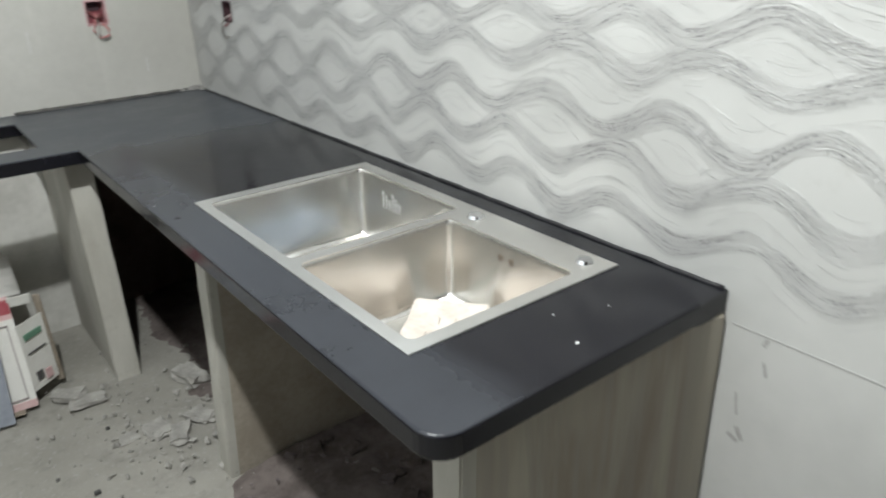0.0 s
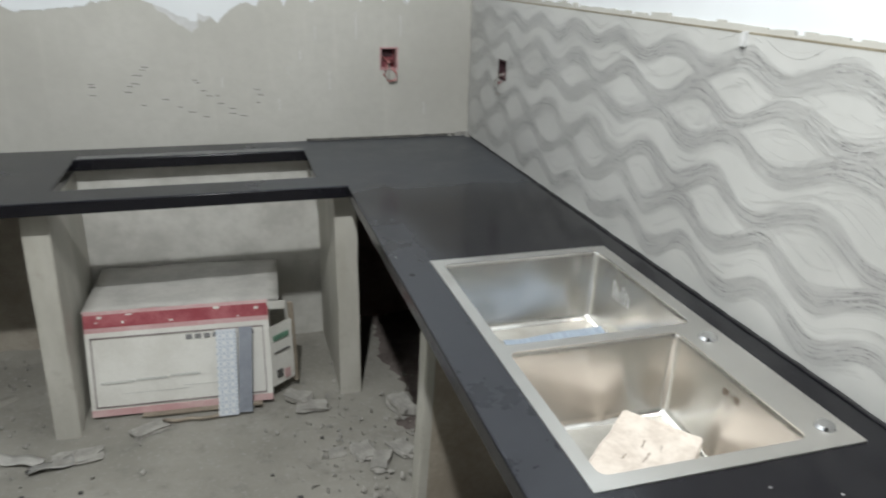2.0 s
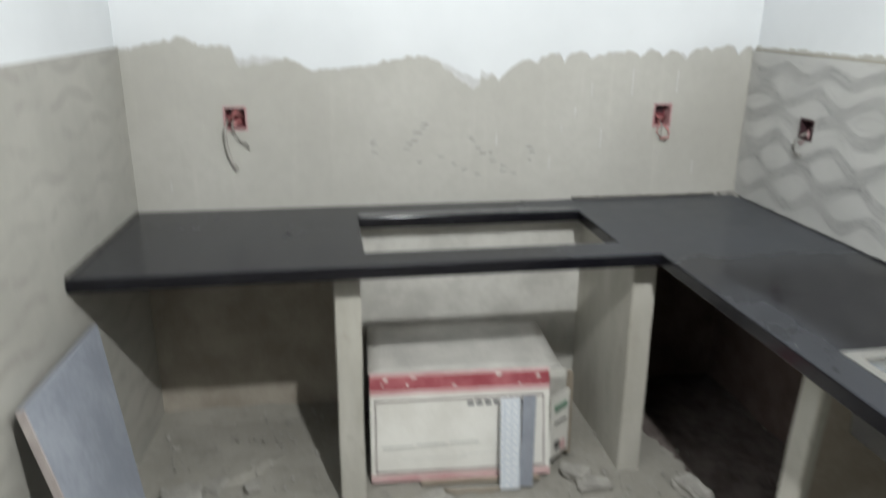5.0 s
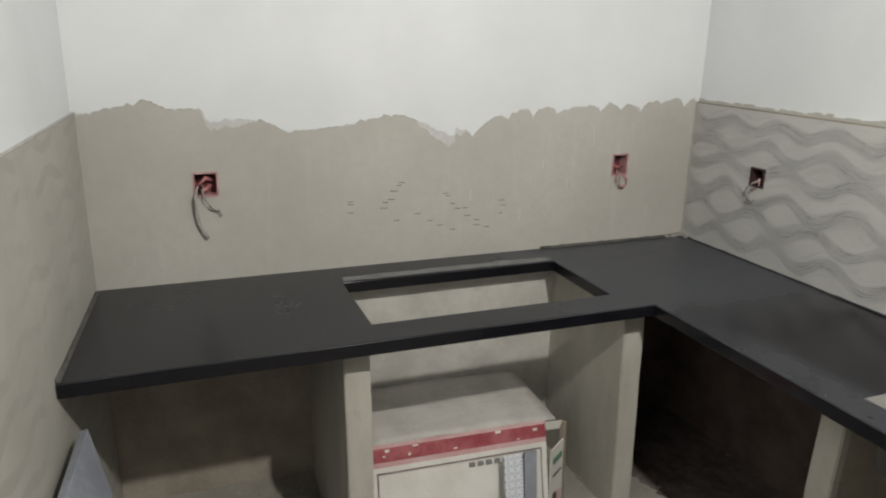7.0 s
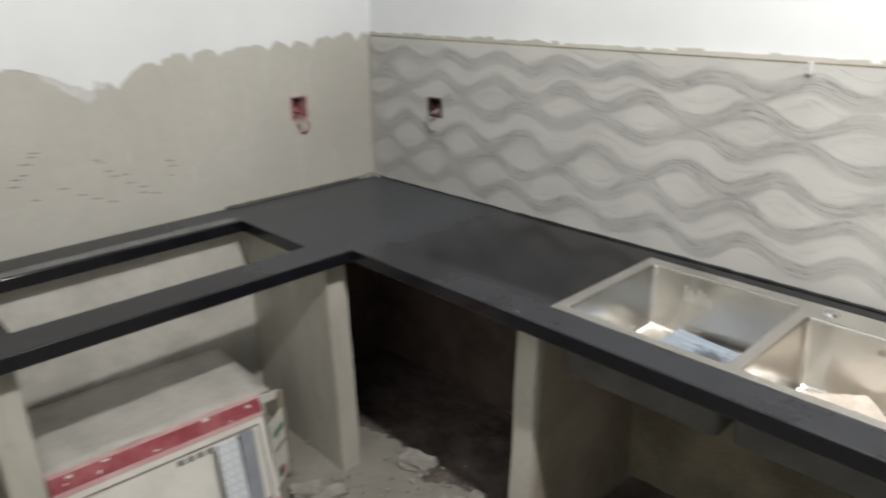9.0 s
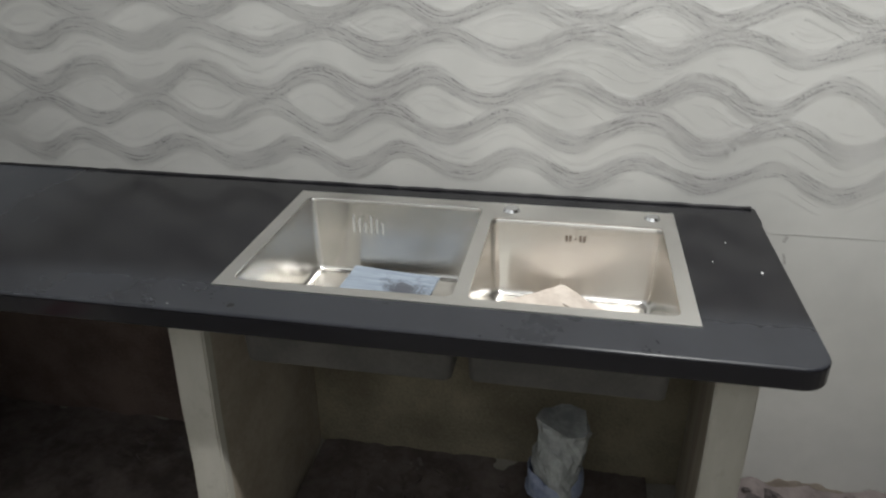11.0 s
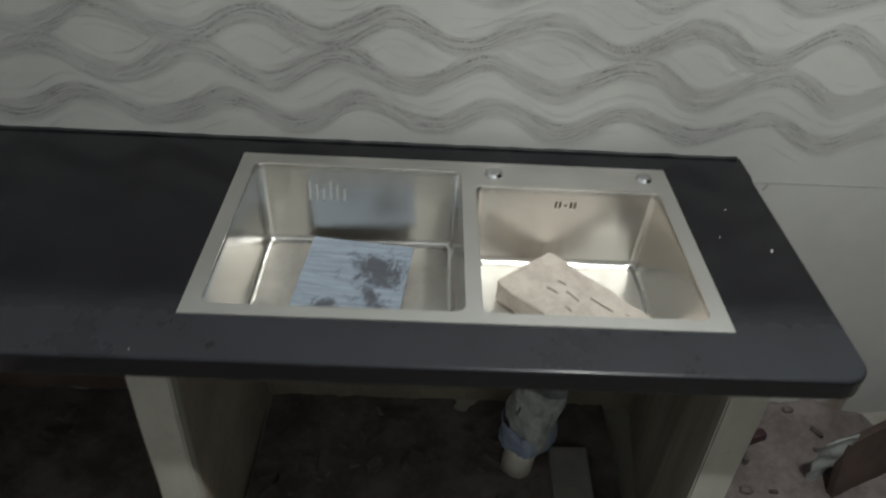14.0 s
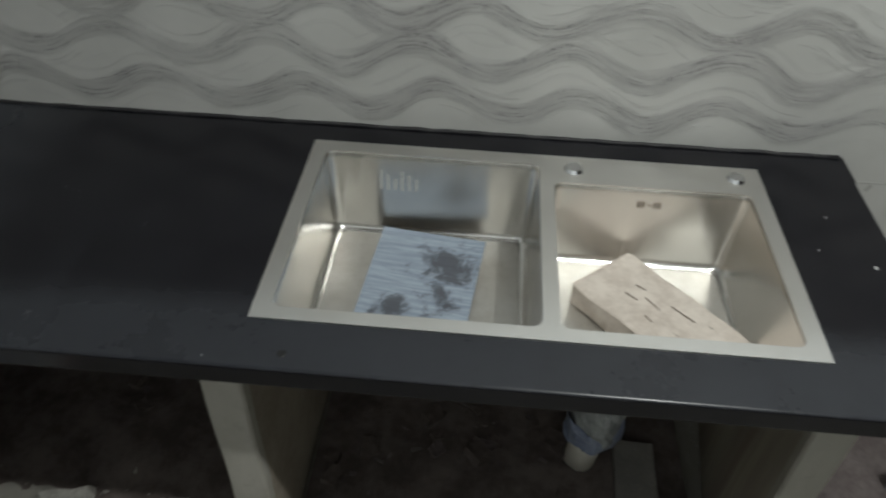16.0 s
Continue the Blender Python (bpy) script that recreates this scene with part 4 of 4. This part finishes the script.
# ---- under the sink ----
pipe = thing("waste_pipe", "short white waste pipe stub topped with a plastic bag", "pipe", (-0.228, -1.982, -0.01))
pipe.matrix_basis = pose(-0.228, -1.982, -0.012, 5, 0, 0)
bm = bmesh.new()
bmesh.ops.create_cone(bm, cap_ends=True, segments=24, radius1=0.040, radius2=0.040, depth=0.20, matrix=Matrix.Translation((0, 0, 0.10)))
part("pipe", bm, PVC, pipe, "", True)
bm = bmesh.new()
bmesh.ops.create_cone(bm, cap_ends=True, segments=26, radius1=0.056, radius2=0.060, depth=0.21, matrix=Matrix.Translation((0, 0, 0.265)))
bmesh.ops.subdivide_edges(bm, edges=[e for e in bm.edges if abs(e.verts[0].co.z - e.verts[1].co.z) > 0.1], cuts=9)
rumpled(bm, 0.013, 15, 3)
rumpled(bm, 0.010, 55, 1)
part("plastic_bag", bm, WRAP, pipe, "crumpled cloudy plastic bag")
bm = bmesh.new()
bmesh.ops.create_cone(bm, cap_ends=False, segments=26, radius1=0.068, radius2=0.058, depth=0.06, matrix=Matrix.Translation((0, 0, 0.19)))
bmesh.ops.subdivide_edges(bm, edges=[e for e in bm.edges if abs(e.verts[0].co.z - e.verts[1].co.z) > 0.05], cuts=3)
rumpled(bm, 0.018, 21, 8)
bmesh.ops.solidify(bm, geom=bm.faces[:], thickness=0.002)
part("bag_skirt", bm, BLUEWRAP, pipe, "bluish printed edge of the bag")
bm = box(-0.21, 0.17, -0.051, 0.051, 0, 0.05, 0.004)
stub = tagged(part("stone_offcut", rumpled(bm, 0.003, 10, 2), OFFCUT), "grey stone offcut lying on the dusty floor", "offcut")
stub.matrix_basis = pose(-0.355, -2.115, -0.002, 0, 0, -2)

# ---- rubble ----
def lump(name, x, y, rz, sx, sy, sz, seed, material, label, cuts=1, rough=0.25, group="plaster rubble"):
    ob = tagged(part(name, chunk(sx, sy, sz, seed, cuts, rough), material, None, "", group == "debris heap"), label, "rubble", group)
    ob.matrix_basis = pose(x, y, 0.0, 0, 0, rz)
    return ob


for k, (x, y, rz, sx, sy, sz) in enumerate(((-0.475, -0.755, 20, 0.065, 0.11, 0.04), (-2.155, -0.545, 10, 0.11, 0.075, 0.055), (-1.99, -0.675, -30, 0.10, 0.09, 0.05),
                                            (-2.14, -0.675, 40, 0.06, 0.045, 0.04), (-1.93, -0.52, 20, 0.05, 0.04, 0.03), (-2.05, -0.495, 60, 0.07, 0.05, 0.025), (-2.13, -0.80, 15, 0.05, 0.035, 0.03), (-0.835, -0.60, 50, 0.06, 0.09, 0.045), (-0.655, -0.965, 15, 0.07, 0.09, 0.018),
                                            (-0.61, -1.03, 70, 0.09, 0.06, 0.022), (-0.74, -0.95, 0, 0.06, 0.045, 0.015), (-0.53, -0.98, 30, 0.05, 0.08, 0.02),
                                            (-0.79, -0.66, 80, 0.06, 0.10, 0.025), (-1.34, -0.665, 25, 0.11, 0.06, 0.02), (-1.55, -0.765, 5, 0.14, 0.07, 0.016),
                                            (-0.50, -1.12, 10, 0.06, 0.05, 0.025), (-0.45, -1.02, 10, 0.05, 0.045, 0.02))):
    lump("plaster_chunk", x, y, rz, sx, sy, sz * (0.9 if k == 0 else 0.6), k + 1, SHARD, "broken pale plaster chunk on the dusty floor", 2, 0.22)
for k, (x, y, rz, l) in enumerate(((-1.73, -0.745, -18, 0.16), (-1.62, -0.80, 12, 0.13))):
    bm = cells([-l / 2 + l * i / 8 for i in range(9)], [-0.022, -0.007, 0.007, 0.022], lambda u, v: True)
    for v in bm.verts:
        v.co.z = 0.010 + 0.014 * noise.noise(v.co * 18 + Vector((k * 4, 0, 0))) + 6 * v.co.y ** 2
    thicken(bm, -0.003)
    ob = tagged(part("torn_cardboard", bm, DUSTY if k != 1 else STONE, None, "", True), "torn curled strip of pale cardboard on the floor", "scrap", "cardboard scraps")
    ob.matrix_basis = pose(x, y, 0.0, 0, 0, rz)

# swept dust ridge in the bay beside the carton
def ridge_z(x, y):
    u = (x + 2.06) / 0.28
    line = -0.50 + 0.20 * u
    r = max(0.0, 1 - abs(y - line) / 0.06) * max(0.0, 1 - abs(u - 0.45) / 0.75)
    back = max(0.0, 1 - (-y) / 0.13) * (0.7 + 0.6 * noise.noise((x * 6, 0, 2)))
    return -0.018 + 0.042 * r * (1 + 0.5 * noise.noise((x * 25, y * 25, 0))) + 0.050 * back + 0.008 * noise.noise((x * 16, y * 16, 4))


bm = cells([XL + 0.02 + 0.0135 * i for i in range(50)], [-0.62 + 0.0154 * j for j in range(41)], lambda u, v: True)
for v in bm.verts:
    v.co.z = ridge_z(v.co.x, v.co.y)
tagged(part("dust_ridge", bm, FLOOR, None, "", True), "ridges of pale swept dust on the floor beside the carton", "dust", kind="stuff")

# heap beyond the counter's end
def heap_z(x, y):
    rise = 0.052 * max(0.0, 1 - abs(x + 0.02) / 0.36) * max(0.0, min(1.0, (-2.40 - y) / 0.10)) * max(0.0, min(1.0, (y + 3.05) / 0.2))
    return rise * (1 + 0.55 * noise.noise((x * 9, y * 9, 3))) + 0.012 * noise.noise((x * 30, y * 30, 1)) * min(1, rise * 30) - 0.003


bm = cells([-0.40 + 0.0129 * i for i in range(31)], [-3.05 + 0.0163 * j for j in range(41)], lambda u, v: True)
for v in bm.verts:
    v.co.z = heap_z(v.co.x, v.co.y)
tagged(part("dust_heap", bm, DUST, None, "", True), "heap of grey sweepings and dust against the wall", "rubble", kind="stuff")
rng = random.Random(5)
for k in range(44):
    x, y = -0.04 - 0.24 * rng.random(), -2.46 - 0.38 * rng.random()
    if k < 28:
        x, y = -0.05 - 0.13 * rng.random(), -2.44 - 0.15 * rng.random()
    s = rng.uniform(0.014, 0.036)
    ob = lump("debris_chunk", x, y, rng.uniform(0, 180), s, s * rng.uniform(0.35, 0.8), s * rng.uniform(0.25, 0.5), 40 + k, MUCK if k % 2 else DUST,
              "small dark broken lump on the heap of sweepings", 2, 0.30, "debris heap")
    ob.location.z = heap_z(x, y) - 0.002
ob = lump("dark_offcut", -0.13, -2.63, 100, 0.075, 0.022, 0.03, 91, DARK, "dark splintered offcut lying on the sweepings", 2, 0.15, "debris heap")
ob.location.z = heap_z(-0.13, -2.63) - 0.002
# white plastic cup lying on its side
R0, R1, LEN = 0.050, 0.041, 0.13
bm = bmesh.new()
rings = []
for z, rad in ((LEN, R1 * 0.4), (LEN, R1 * 0.92), (LEN - 0.006, R1), (LEN * 0.6, R1 * 1.05), (0.012, R0), (0.004, R0 + 0.003), (0.0, R0 + 0.002),
               (0.003, R0 - 0.001), (LEN * 0.6, R1), (LEN - 0.008, R1 * 0.9), (LEN - 0.008, R1 * 0.3)):
    rings.append([bm.verts.new((rad * math.cos(2 * math.pi * k / 28), rad * math.sin(2 * math.pi * k / 28), z)) for k in range(28)])
for a, c in zip(rings, rings[1:]):
    for k in range(28):
        bm.faces.new((a[k], a[(k + 1) % 28], c[(k + 1) % 28], c[k]))
bm.faces.new(rings[0])
bm.faces.new(rings[-1])
rumpled(bm, 0.004, 16, 2)
cup = tagged(part("plastic_cup", bm, PVC, None, "", True), "dusty white plastic cup lying on its side", "cup")
cup.matrix_basis = pose(-0.450, -2.452, 0.049, 90, 0, 20)
# sweepings under the sink with shade in their colour; corner sheet is shade alone
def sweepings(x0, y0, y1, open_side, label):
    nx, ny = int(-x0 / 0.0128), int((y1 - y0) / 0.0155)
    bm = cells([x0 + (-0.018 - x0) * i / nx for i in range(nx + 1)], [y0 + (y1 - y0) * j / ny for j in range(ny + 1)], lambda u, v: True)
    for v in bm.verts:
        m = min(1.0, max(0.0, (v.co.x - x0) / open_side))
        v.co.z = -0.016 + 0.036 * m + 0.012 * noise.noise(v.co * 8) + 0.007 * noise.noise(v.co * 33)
    tagged(part("sweepings", bm, SWEPTSHADE, None, "", True), label, "dirt", kind="stuff")


sweepings(-0.60, -2.245, -1.32, 0.22, "brown earth and sweepings under the sink, darkened further as shade")
sweepings(-0.52, -1.23, -0.005, 0.20, "dark sheet over the corner bay floor, painted in as counter shade")
rng = random.Random(21)
for k in range(26):
    s = rng.uniform(0.015, 0.05)
    x, y = (rng.uniform(-0.42, -0.06), rng.uniform(-1.95, -1.36)) if k % 3 else (rng.uniform(-0.20, -0.06), rng.uniform(-1.18, -0.75))
    lump("dirt_clod", x, y, rng.uniform(0, 180), s * 1.3, s, s * 0.6, 130 + k, SWEPTSHADE if k % 4 else DUST,
         "dark earthen clod on the sweepings below the counter", 2, 0.3, "dirt clods").location.z = 0.008
# twigs and flakes in the compartments
rng = random.Random(8)
bm = bmesh.new()
for k in range(60):
    x, y, l, w = rng.uniform(-0.60, -0.06), rng.uniform(-2.18, -1.40), rng.uniform(0.003, 0.013), rng.uniform(0.0015, 0.005)
    b = box(-l, l, -w, w, 0, w * 1.2)
    b.transform(pose(x, y, 0.018, rng.uniform(-12, 12), rng.uniform(-12, 12), rng.uniform(0, 180)))
    tmp = bpy.data.meshes.new("flake")
    b.to_mesh(tmp)
    b.free()
    bm.from_mesh(tmp)
    bpy.data.meshes.remove(tmp)
tagged(part("dark_flakes", bm, DUST), "dark splinters and flakes on the floor under the sink", "grit", kind="stuff")
bm = cells([-0.04 + 0.01 * i for i in range(9)], [-0.12 + 0.02 * j for j in range(13)], lambda u, v: True)
for v in bm.verts:
    v.co.z = 0.022 * noise.noise(v.co * 17)
thicken(bm, -0.002)
ob = tagged(part("plastic_strip", bm, WRAP, None, "", True), "cloudy crumpled plastic strip propped against a brown board", "scrap")
ob.matrix_basis = pose(-0.25, -2.765, 0.115, 80, 12, 100)
ob = tagged(part("brown_board", rumpled(box(-0.010, 0.010, -0.20, 0.20, 0, 0.19, 0.003), 0.004, 7, 3), BROWN), "dark brown board propped up beside the debris", "board")
ob.matrix_basis = pose(-0.20, -2.97, 0.0, 0, 12, 25)

# crumbs and grit
rng = random.Random(11)
bm = bmesh.new()
for k in range(900):
    near = rng.random()
    if near < 0.35:
        x, y = rng.uniform(XL + 0.05, -1.66), rng.uniform(-1.0, -0.05)
    elif near < 0.65:
        x, y = rng.gauss(-0.65, 0.16), rng.gauss(-0.95, 0.20)
    else:
        x, y = rng.uniform(XL + 0.05, -0.05), rng.uniform(-2.6, -0.1)
    s = 0.0025 + 0.009 * rng.random() ** 3
    if not (XL + 0.03 < x < -0.03 and y < -0.03):
        continue
    m = pose(x, y, 0.004 + s * 0.2, rng.uniform(0, 360), rng.uniform(0, 360), rng.uniform(0, 360)) @ Matrix.Diagonal((s * rng.uniform(0.6, 1.8), s, s * rng.uniform(0.3, 0.9), 1))
    vs = [bm.verts.new(m @ Vector(c)) for c in ((1, 0, 0), (-1, 0.3, 0), (0, 1, 0.2), (0, -1, 0), (0.2, 0, 1), (0, 0, -1))]
    for a, b, c in ((0, 2, 4), (2, 1, 4), (1, 3, 4), (3, 0, 4), (2, 0, 5), (1, 2, 5), (3, 1, 5), (0, 3, 5)):
        bm.faces.new((vs[a], vs[b], vs[c]))
tagged(part("floor_grit", bm, SHARD), "scattered plaster crumbs and grit on the floor", "grit", kind="stuff")
bm = bmesh.new()
for k in range(26):
    x, y, s = rng.uniform(-2.1, -0.7), rng.uniform(-2.0, -0.7), rng.uniform(0.004, 0.009)
    box(x - s, x + s, y - s * 0.6, y + s * 0.6, 0.002, 0.006 + s * 0.6, bm=bm)
tagged(part("dark_crumbs", bm, INK), "small dark crumbs on the dusty floor", "grit", kind="stuff")
bm = bmesh.new()
for x, y, s in ((-0.335, -2.345, 0.0030), (-0.300, -2.262, 0.0011), (-0.21, -2.30, 0.0012), (-0.625, -1.31, 0.0008)):
    box(x - s, x + s, y - s * 0.5, y + s * 0.5, H, H + 0.002, bm=bm)
tagged(part("paint_specks", bm, DRIP), "white paint specks on the black counter", "specks", kind="stuff")
tagged(part("counter_plug", disc(-0.611, -1.421, H, 0.007, 0.0008), BLACK), "small dark round spot on the counter", "spot")
